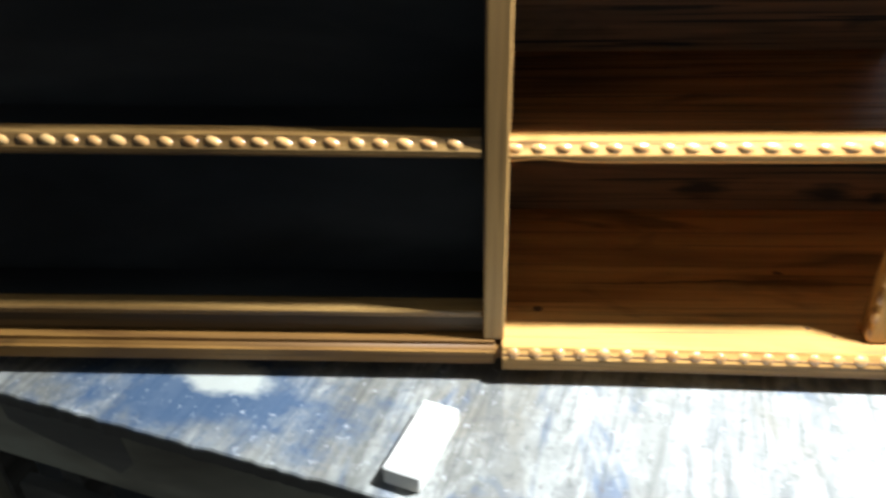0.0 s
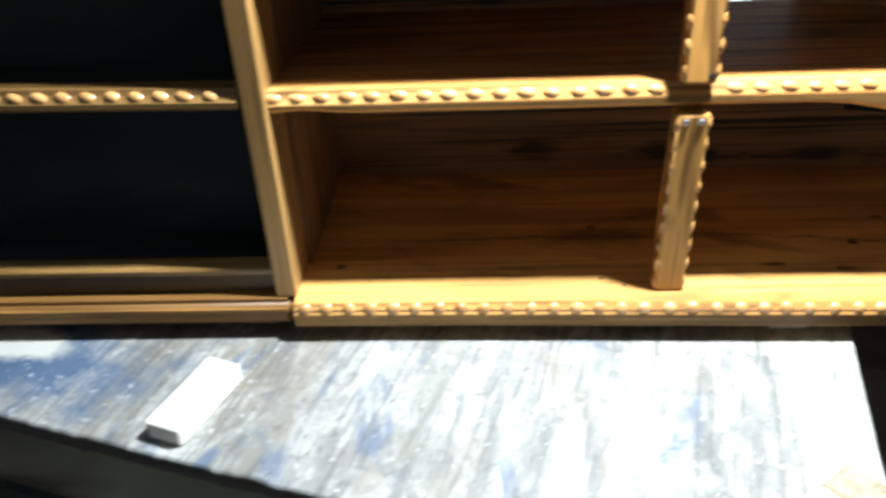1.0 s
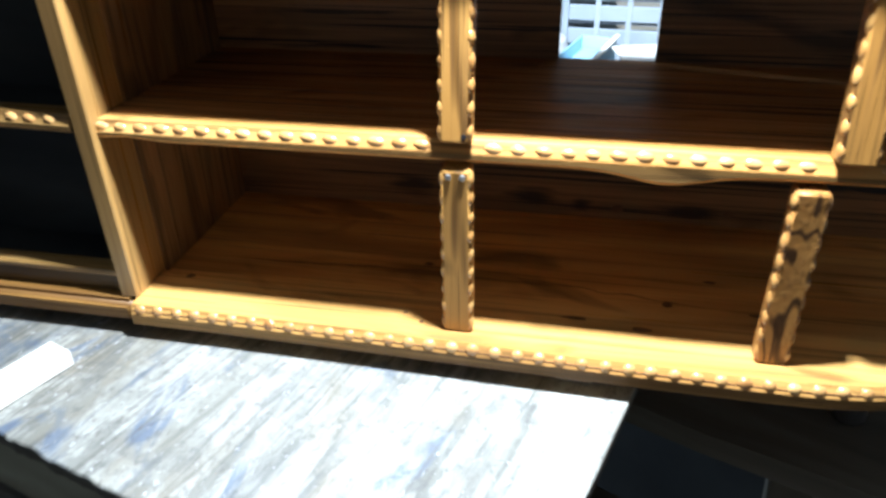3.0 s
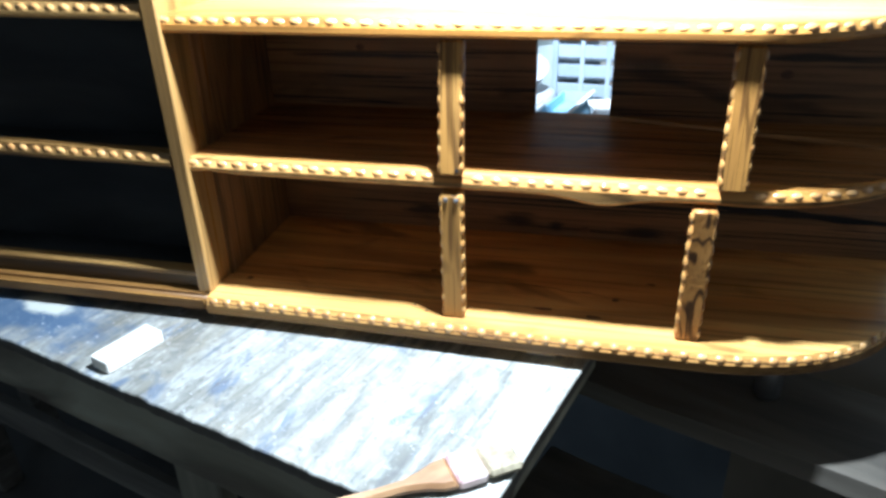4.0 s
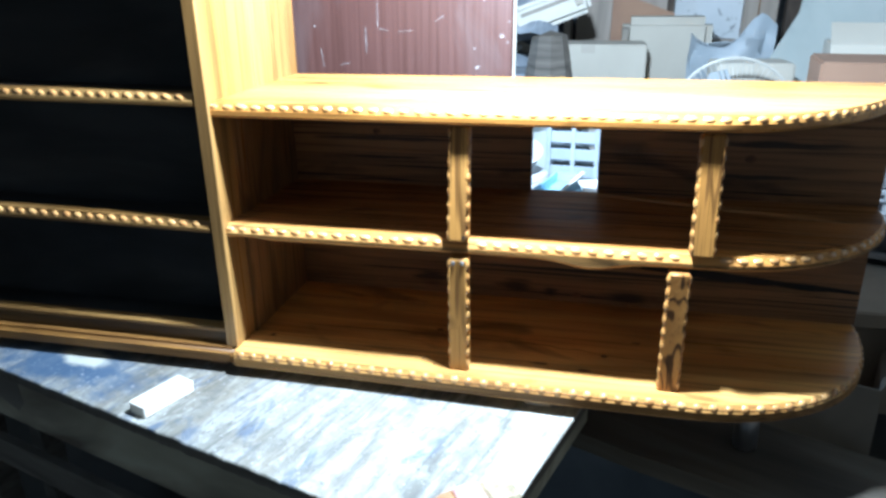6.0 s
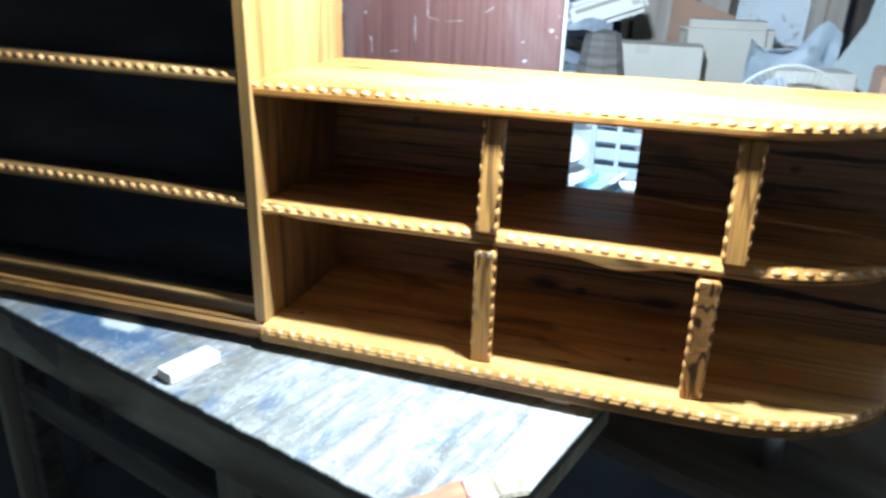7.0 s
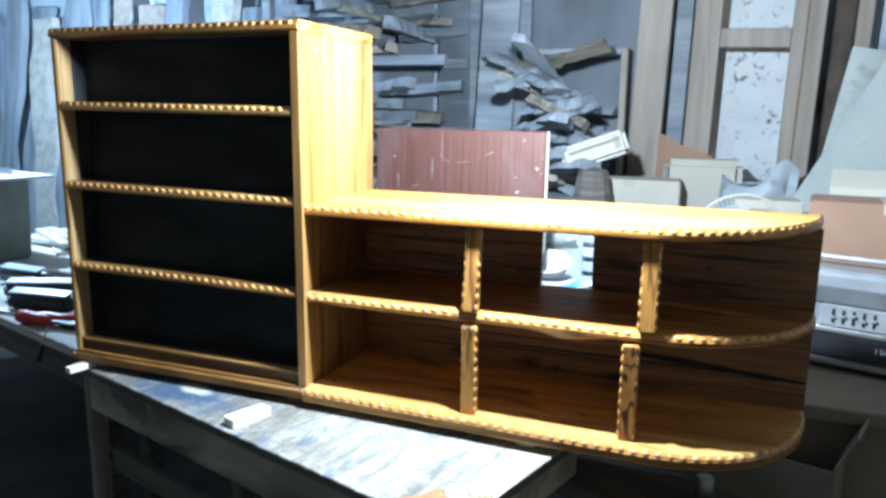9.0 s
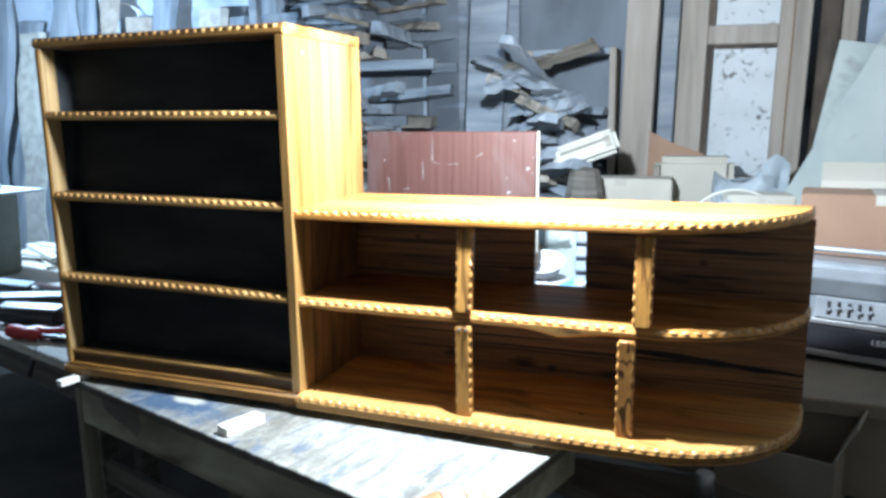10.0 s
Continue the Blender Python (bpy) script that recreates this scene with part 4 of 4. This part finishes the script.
tray = thing("blue_tray", pose(0.555, 1.29, TZ, 0, 0, -14), "narrow light blue plastic tray behind the cabinet", "tray")
bm = box(-0.036, 0.036, -0.13, 0.13, 0.0, 0.006, 0.001)
for a in ((-0.036, -0.032, -0.13, 0.13), (0.032, 0.036, -0.13, 0.13), (-0.0315, 0.0315, -0.13, -0.125), (-0.0315, 0.0315, 0.125, 0.13)):
    box(*a, 0.0065, 0.205, 0.001, bm)
part("shell", bm, M_blue_plastic, tray)
part("rim", box(0.032, 0.041, -0.134, 0.134, 0.2055, 0.213, 0.002), M_white, tray, "white rim")
part("filling", box(-0.0315, 0.0315, -0.1245, 0.1245, 0.0065, 0.185, 0.006), M_blue_plastic, tray)
carton("white_carton", 0.625, 0.735, 1.20, 1.40, TZ, 0.195, M_white, "small white carton beside a blue tray", -14)
carton("white_carton", 0.395, 0.495, 1.24, 1.41, TZ, 0.190, M_dull_white, "small white carton beside a blue tray", -14)
tagged(part("paper_sheet", box(-0.05, 0.06, -0.06, 0.07, 0, 0.003, 0.0005), M_white, at=pose(0.675, 1.31, TZ + 0.198, 0, 0, 14)), "white paper lying on a small carton", "paper")
crumple("plastic_bag", 0.44, 1.84, TZ, 0.46, 0.34, 7.0, M_sheet, "crumpled pale plastic bag behind a basin", "plastic bag")
rack = thing("slotted_rack", pose(0.655, 1.72, TZ, 0, 0, -5), "white slotted plastic rack on the back table", "rack")
part("frame", box(-0.15, -0.135, -0.06, 0.06, 0, 0.32, 0.002), M_rack, rack)
part("frame", box(0.135, 0.15, -0.06, 0.06, 0, 0.32, 0.002), M_rack, rack)
for i in range(6):
    part("slat", box(-0.1345, 0.1345, -0.06, -0.05, 0.02 + 0.052 * i, 0.055 + 0.052 * i, 0.002), M_rack, rack)
    part("shelf", box(-0.1345, 0.1345, -0.0495, 0.06, 0.012 + 0.052 * i, 0.018 + 0.052 * i, 0.001), M_rack, rack)
for i in range(3):
    part("upright", box(-0.075 + 0.07 * i, -0.063 + 0.07 * i, -0.064, -0.0605, 0.0, 0.32, 0.001), M_rack, rack)


# ---- timber at the back ----
def plank(length, width, thick, seed, mat, label, group, at, wane=0.25):
    """A rough plank along x with uneven edges, resting on z = 0."""
    bm = bmesh.new()
    n, rings = 14, []
    for i in range(n + 1):
        x = length * (i / n - 0.5)
        a = width * (0.5 + wane * 0.3 * noise.noise(Vector((i * 0.5, seed, 0))))
        b = width * (0.5 + wane * 0.3 * noise.noise(Vector((i * 0.5, seed, 9))))
        tp = thick * (1 + 0.12 * noise.noise(Vector((i * 0.7, seed, 4))))
        rings.append([bm.verts.new(c) for c in ((x, -a, 0), (x, b, 0), (x, b * 0.96, tp), (x, -a * (1 - 0.3 * wane), tp))])
    for p0, p1 in zip(rings, rings[1:]):
        for k in range(4):
            bm.faces.new((p0[k], p0[(k + 1) % 4], p1[(k + 1) % 4], p1[k]))
    bm.faces.new(rings[0][::-1])
    bm.faces.new(rings[-1])
    return tagged(part("timber_offcut", bm, mat, at=at), label, "timber", group)


rackf = thing("timber_rack", pose(-0.75, 2.72, 0), "rough timber rack holding stacked offcuts", "rack")
for x, y in ((-0.62, -0.20), (-0.62, 0.20), (0.40, 0.20)):
    part("post", box(x, x + 0.05, y - 0.025, y + 0.025, 0, 2.45, 0.004), M_lumber, rackf)
for z in (1.00, 1.72):
    for y in (-0.17, 0.17):
        part("bearer", box(-0.569, 0.399, y - 0.02, y + 0.02, z, z + 0.05, 0.003), M_lumber, rackf)
rnd = random.Random(11)
for base, top_z in ((1.051, 1.66), (1.771, 2.38)):
    z = base
    while z < top_z - 0.06:
        th = rnd.uniform(0.025, 0.07)
        for s in range(3):
            poke = rnd.random() < 0.4
            plank(rnd.uniform(0.30, 0.46) if poke else rnd.uniform(0.35, 0.75), rnd.uniform(0.05, 0.17), th * rnd.uniform(0.6, 1.0), rnd.uniform(0, 99), rnd.choice([M_lumber, M_lumber, M_lumber, M_grey_wood, M_tan]), "rough grey timber offcut in a dusty heap", "stacked offcuts",
                  pose(-0.83 + rnd.uniform(-0.30, 0.30), 2.52 + 0.15 * s + rnd.uniform(-0.04, 0.04), z, rnd.uniform(-14, 14), rnd.uniform(-9, 9), rnd.uniform(55, 125) if poke else rnd.uniform(-28, 28)), 2.0)
        z += th * 1.05

# second heap on a crate
crate = thing("wooden_crate", pose(0.16, 2.30, TZ), "rough wooden crate under a heap of offcuts", "crate")
for i in range(4):
    part("slat", box(-0.24, 0.24, -0.15, -0.135, 0.01 + 0.085 * i, 0.085 + 0.085 * i, 0.002), M_lumber, crate)
    part("slat", box(-0.24, 0.24, 0.135, 0.15, 0.01 + 0.085 * i, 0.085 + 0.085 * i, 0.002), M_lumber, crate)
for x in (-0.24, 0.22):
    part("corner", box(x, x + 0.02, -0.1345, 0.1345, 0.0, 0.35, 0.002), M_lumber, crate)
part("lid", box(-0.25, 0.25, -0.16, 0.16, 0.3505, 0.366, 0.002), M_lumber, crate)
z = TZ + 0.367
for i in range(22):
    th = rnd.uniform(0.02, 0.05)
    plank(rnd.uniform(0.22, 0.56), rnd.uniform(0.05, 0.15), th, rnd.uniform(0, 99), rnd.choice([M_lumber, M_lumber, M_grey_wood]), "short timber offcut in a loose heap", "heaped offcuts",
          pose(0.20 + rnd.uniform(-0.16, 0.16), 2.32 + rnd.uniform(-0.08, 0.08), z, rnd.uniform(-18, 18), rnd.uniform(-24, 24), rnd.uniform(-80, 80)), 2.0)
    z += th * 0.72


def upright_board(x, y, w, h, t, lean, tilt, mat, label, group="", name="leaning_board"):
    """A board standing on the floor, leaning back by lean and sideways by tilt degrees."""
    return tagged(part(name, box(-w / 2, w / 2, -t / 2, t / 2, 0, h, 0.004), mat, at=pose(x, y, 0.012, -lean, tilt, 0)), label, "board", group)


upright_board(-0.17, 2.56, 0.19, 2.5, 0.03, 4, 1.5, M_lumber, "tall grey sawn board leaning on the wall", "tall leaning boards")
upright_board(-0.02, 2.62, 0.15, 2.5, 0.03, 4, -1.0, M_lumber, "tall grey board leaning on the wall", "tall leaning boards")
upright_board(0.555, 2.80, 0.145, 2.65, 0.10, 0, 1.6, M_tan, "thick planed timber post standing upright", name="timber_post")
upright_board(0.69, 2.88, 0.075, 2.6, 0.04, 0, 1.2, M_lumber, "narrow dusty board standing behind a post")
upright_board(1.365, 2.88, 0.080, 2.6, 0.05, 0, 1.2, M_bark_shade, "dark bark-edged board standing upright")
upright_board(1.445, 2.90, 0.065, 2.6, 0.05, 0, 1.2, M_tan, "narrow tan board standing upright")
# two backing sheets added to hide the wall between the offcuts
upright_board(0.02, 2.91, 1.10, 2.45, 0.02, 0, 0, M_backing, "large grey-blue backing sheet added behind the timber")
upright_board(-1.05, 2.94, 0.95, 2.45, 0.02, 0, 0, M_backing, "large grey-blue backing sheet added behind the timber")
carcass = thing("cupboard_carcass", pose(0.285, 2.72, 0), "old open wooden cupboard carcass with dark inside", "cupboard")
for x in (-0.215, 0.185):
    part("side", box(x, x + 0.03, -0.02, 0.16, 0, 1.80, 0.003), M_tan, carcass)
part("top", box(-0.1845, 0.1845, -0.02, 0.16, 1.77, 1.80, 0.003), M_lumber, carcass)
part("back", box(-0.1845, 0.1845, 0.14, 0.16, 0.0, 1.7695, 0.002), M_backing, carcass)
for z in (0.78, 1.28):
    part("shelf", box(-0.1845, 0.1845, -0.01, 0.1395, z, z + 0.02, 0.002), M_lumber, carcass)
for k, (x, z, turn, up) in enumerate(((-0.02, 1.305, 14, 6), (0.03, 1.36, -20, -9), (-0.04, 1.43, 8, 12), (0.02, 1.50, -12, 4))):
    plank(0.30, 0.11, 0.035, 200 + k, M_lumber, "rough timber offcut lying in a cupboard carcass", "offcuts in the cupboard", pose(0.285 + x, 2.775, z, 0, up, turn), 2.0)

# door frame with a mildewed panel
door = thing("door_frame", pose(1.022, 2.85, 0.0, 0, 1.2, 0), "loose tan wooden door frame with mildewed white panels", "door")
part("stile", box(-0.285, -0.165, -0.03, 0.03, 0.02, 2.60, 0.004), M_tan, door)
part("stile", box(0.135, 0.265, -0.03, 0.03, 0.02, 2.60, 0.004), M_tan, door)
part("bead_strip", box(0.188, 0.194, -0.034, -0.0305, 0.02, 2.60, 0.001), M_shadow_wood, door)
for z0, z1 in ((0.02, 0.22), (0.98, 1.20), (1.80, 1.885), (2.5, 2.60)):
    part("rail", box(-0.1645, 0.1345, -0.028, 0.028, z0, z1, 0.004), M_tan, door)
for z0, z1 in ((0.2205, 0.9795), (1.2005, 1.7995), (1.8855, 2.4995)):
    part("panel", box(-0.1645, 0.1345, 0.010, 0.018, z0, z1, 0), M_panel, door, "mildewed white panel")
    part("jamb", box(-0.1645, -0.137, -0.020, 0.0095, z0, z1, 0.001), M_bark_shade, door, "dark strip beside the panel")
    # this strip stands in for the shadow the rail casts on the panel
    part("jamb", box(-0.1365, 0.1345, -0.016, 0.0095, z1 - 0.018, z1, 0.001), M_bark_shade, door, "dark strip painted as shadow above the panel")

# large pale board leaning at an angle
lean = thing("hardboard_sheet", pose(1.276, 2.40, TZ, -6, 27.4, 0), "large pale hardboard sheet leaning askew", "board")
part("sheet", box(-0.22, 0.35, -0.004, 0.004, 0.195, 1.20, 0.001), M_sheet, lean)
lean2 = thing("hardboard_sheet", pose(1.438, 2.47, TZ, -6, 9.8, 0), "second pale hardboard sheet leaning behind another", "board")
part("sheet", box(-0.20, 0.20, -0.004, 0.004, 0.036, 0.995, 0.001), M_sheet, lean2)

# cream cased tool on the heap
case = thing("tool_case", pose(0.474, 2.17, 1.301, 0, -20, 6), "cream plastic tool case with a slotted side", "case")
part("shell", box(-0.135, 0.135, -0.04, 0.04, 0.0, 0.10, 0.018, segments=3), M_cream, case, smooth=True)
part("groove", box(-0.10, 0.085, -0.0425, -0.0405, 0.062, 0.074, 0.0008), M_grey_wood, case)
part("latch", box(0.085, 0.110, -0.047, -0.0405, 0.035, 0.078, 0.002), M_grey_wood, case)
# stand-in for dark clutter, added to carry the case
tagged(part("dusty_sack", lathe([(0.12, 0.0), (0.115, 0.10), (0.095, 0.30), (0.06, 0.50), (0.0, 0.515)], 9), M_core, at=pose(0.46, 2.14, TZ)), "plain dark lump standing in for clutter under the tool case", "sack")

# ---- right of the bench: planks on a trestle, open carton, can ----
side = pose(0.62, 0.806, 0, 0, 0, -22.5)  # the front edge of the wide plank; x runs along it, y back
tre = thing("trestle", side, "low rough trestle beside the bench", "trestle")
for x in (0.62, 1.08):
    part("beam", box(x - 0.03, x + 0.03, -0.32, 0.26, 0.495, 0.565, 0.003), M_trestle, tre)
    part("stretcher", box(x - 0.02, x + 0.02, -0.26, 0.1845, 0.345, 0.40, 0.003), M_trestle, tre)
    for y in (-0.285, 0.21):
        part("leg", box(x - 0.025, x + 0.025, y - 0.025, y + 0.025, 0, 0.4945, 0.003), M_trestle, tre)
plank(1.65, 0.25, 0.035, 41, M_trestle, "wide grey plank laid over a low trestle", "planks on the trestle", side @ pose(0.40, 0.125, 0.5655), 0.1)
plank(1.45, 0.22, 0.035, 44, M_trestle, "brown-grey plank on the lower bar of a trestle", "planks on the trestle", side @ pose(0.72, -0.13, 0.4005), 0.15)
plank(0.75, 0.10, 0.03, 48, M_trestle, "narrow grey plank laid over a low trestle", "planks on the trestle", side @ pose(0.98, -0.17, 0.5655, 0, 0, 2), 0.2)
can = thing("metal_can", pose(0.98, 0.812, 0.6025), "dull steel can on the planks", "can")
part("body", lathe([(0.020, 0.0), (0.022, 0.003), (0.022, 0.065), (0.020, 0.07)], 24), M_steel, can, smooth=True)
oc = thing("open_carton", pose(1.17, 1.14, 0, 0, 0, -16), "open dark cardboard carton with a torn flap on the floor", "box")
for a in ((-0.14, 0.14, -0.12, -0.115), (-0.14, 0.14, 0.115, 0.12), (-0.14, -0.135, -0.1145, 0.1145), (0.135, 0.14, -0.1145, 0.1145)):
    part("side", box(*a, 0.005, 0.655, 0.001), M_dark_card, oc)
part("bottom", box(-0.14, 0.14, -0.12, 0.12, 0, 0.0045, 0), M_dark_card, oc)
part("flap", box(0, 0.005, -0.12, 0.12, 0, 0.11, 0.001), M_dark_card, oc, at=pose(0.135, 0, 0.6555, 0, 24, 0))

# ---- left: tools on the side bench ----
SB = BENCH @ pose(-1.44, 0, 0.7485)
mach = thing("bench_machine", SB @ pose(-1.765, 0.48, 0, 0, 0, 6), "pale grey-green painted bench machine with a flat steel table", "machine")
bm = box(-0.17, 0.145, -0.12, 0.12, 0.0, 0.41, 0.012, segments=2)
for v in bm.verts:
    v.co.x *= 0.74 + 0.26 * v.co.z / 0.41
part("housing", bm, M_machine, mach)
part("table_plate", box(-0.30, 0.30, -0.14, 0.16, 0.4105, 0.424, 0.003), M_dull_white, mach)
part("bracket", slab([(0.0, 0.0), (0.145, 0.0), (0.0, -0.13)], -0.004, 0.004, 0), M_machine, mach, at=pose(0.147, -0.10, 0.41, 90, 0, 0))
part("fence", box(-0.26, 0.14, 0.03, 0.05, 0.4245, 0.452, 0.003), M_steel, mach)
part("knob", lathe([(0.04, 0), (0.038, 0.02), (0.02, 0.03)], 20, "Y"), M_black, mach, at=pose(-0.02, -0.1205, 0.24, 0, 0, 180), smooth=True)
part("motor_cover", box(-0.12, -0.02, -0.10, 0.0, 0.4245, 0.50, 0.02, segments=3), M_black, mach, smooth=True)


def bar_tool(x, y, z, turn, length, mat, label):
    ob = thing("power_tool_body", SB @ pose(x, y, z + 0.008, 0, 0, turn) @ pose(0, 0, 0, 12, 0, 0), label, "tool", "tools on the side bench")
    part("grip", box(-length / 2, length / 2, -0.036, 0.036, 0.0, 0.066, 0.016, segments=3), mat, ob, smooth=True)
    # pale strip stands in for the highlight on a glossy black top
    part("top_plate", box(-length * 0.46, length * 0.48, -0.022, 0.026, 0.0662, 0.073, 0.003), M_tool_top, ob, "pale blue top painted as a highlight")
    part("nose", lathe([(0.030, 0.0), (0.026, 0.03), (0.012, 0.045)], 12, "X"), mat, ob, at=pose(length / 2 + 0.0005, 0, 0.034), smooth=True)
    return ob


bar_tool(-0.62, 0.200, 0.0, 24, 0.27, M_black, "black tool with a long grip lying on the bench")
bar_tool(-0.80, 0.285, 0.0, 40, 0.29, M_black, "black tool with a long grip lying on the bench")
bar_tool(-1.10, 0.34, 0.0, 15, 0.24, M_black, "black tool with a long grip lying on the bench")


def screwdriver(m, length, handle_mat, label, scale=1.0):
    ob = thing("screwdriver", m @ Matrix.Scale(scale, 4), label, "screwdriver", "tools on the side bench")
    part("handle", lathe([(0.006, 0.0), (0.015, 0.004), (0.017, 0.03), (0.013, 0.055), (0.016, 0.085), (0.009, 0.10)], 12, "X"), handle_mat, ob, at=pose(0, 0, 0.0175), smooth=True)
    part("shank", lathe([(0.0038, 0.10), (0.0038, 0.10 + length), (0.0015, 0.108 + length)], 8, "X"), M_steel, ob, at=pose(0, 0, 0.0175), smooth=True)
    return ob


screwdriver(SB @ pose(-0.53, 0.075, 0, 0, 0, 16), 0.10, M_red_plastic, "red-handled screwdriver lying on the side bench", 1.5)
screwdriver(SB @ pose(-0.45, 0.105, 0, 0, 0, 30), 0.08, M_red_plastic, "red-handled screwdriver lying on the side bench", 1.5)
screwdriver(SB @ pose(-0.36, 0.14, 0, 0, 0, 20), 0.08, M_black, "black-handled screwdriver lying on the side bench")
screwdriver(SB @ pose(-0.300, 0.040, -0.085, 0, -72, 60), 0.11, M_black, "black-handled screwdriver hanging over the bench edge", 0.6)
tagged(part("flat_bar", box(-0.13, 0.13, -0.018, 0.018, 0, 0.012, 0.002), M_steel, at=SB @ pose(-0.66, 0.115, 0.0005, 0, 0, 22)), "flat grey steel bar lying among the tools", "bar", "tools on the side bench")
tagged(part("batten", box(-0.20, 0.20, -0.015, 0.015, 0, 0.022, 0.002), M_red, at=SB @ pose(-1.05, 0.52, 0.0005, 0, 0, 10)), "thin red-brown batten lying on the side bench", "batten", "tools on the side bench")
knob = thing("round_grip", SB @ pose(-0.30, 0.17, 0.0005, 0, 0, 30), "short black round tool grip on the side bench", "tool", "tools on the side bench")
part("grip", lathe([(0.012, 0.0), (0.028, 0.01), (0.030, 0.06), (0.024, 0.09), (0.010, 0.10)], 16, "X"), M_black, knob, at=pose(0, 0, 0.0305), smooth=True)
part("collar", lathe([(0.013, 0.1005), (0.013, 0.12)], 14, "X"), M_steel, knob, at=pose(0, 0, 0.0305), smooth=True)
for i in range(18):
    plank(rnd.uniform(0.42, 0.70), rnd.uniform(0.035, 0.06), 0.018, 70 + i, M_white_wood, "pale sawn slat in a small pile", "slat pile", SB @ pose(-1.84 + rnd.uniform(-0.10, 0.10), 0.80 + 0.06 * (i % 6), 0.0005 + 0.0225 * (i // 6), 0, 0, rnd.uniform(-26, 10)), 0.15)

for k in range(13):
    x = -3.80 + 0.19 * k
    tall = rnd.uniform(1.9, 2.7)
    plank(tall, rnd.uniform(0.15, 0.26), 0.025, rnd.uniform(0, 99), rnd.choice([M_pale_lumber, M_lumber, M_tan, M_lumber]), "pale waney board leaning on the wall", "boards on the wall",
          pose(x, 2.72 + 0.035 * (k % 3), 0.4965 * tall + 0.012, 0, 0, 0) @ pose(0, 0, 0, -7, rnd.uniform(-4, 4), 0) @ pose(0, 0, 0, 0, -90, 0) @ pose(0, 0, 0, 90, 0, 0), 1.3)
pipe = thing("conduit_pipe", pose(-2.82, 2.97, 1.95), "white conduit pipe fixed to the wall", "pipe")
part("tube", tube([(0, 0, 0), (0, 0, 0.45), (0, 0, 0.94)], 0.02, 10), M_white, pipe, smooth=True)
part("junction_box", box(-0.045, 0.045, -0.03, 0.02, 0.10, 0.19, 0.004), M_white, pipe)
wire = [( -2.80 + 0.15 * (1 - math.cos(a)), 2.95, 2.12 - 0.10 * math.sin(a)) for a in np.linspace(0, math.pi * 1.6, 24)]
tagged(part("hanging_cable", tube(wire, 0.008, 6), M_white, smooth=True), "loop of pale cable hanging from the conduit", "cable")


# ---- lamps ----
def hanging_bulb(x, y, z, label):
    ob = thing("hanging_bulb", pose(x, y, z), label, "lamp", "bare bulbs")
    part("bulb", lathe([(0.010, 0.0), (0.026, 0.012), (0.032, 0.035), (0.028, 0.06), (0.016, 0.085)], 20), M_glow, ob, smooth=True)
    part("socket", lathe([(0.018, 0.0855), (0.02, 0.09), (0.02, 0.125), (0.008, 0.135)], 16), M_black, ob, smooth=True)
    part("cord", tube([(0, 0, 0.134), (0, 0, 3.5 - z)], 0.004, 6), M_black, ob)


M_glow = emitter("glowing_bulb", (0.85, 0.93, 1.0), 30)
hanging_bulb(LAMP[0], LAMP[1], LAMP[2] + 0.045, "bare glowing bulb hanging over the workbench")
hanging_bulb(FAR_LAMP[0], FAR_LAMP[1], FAR_LAMP[2] + 0.045, "bare glowing bulb hanging near the far corner")
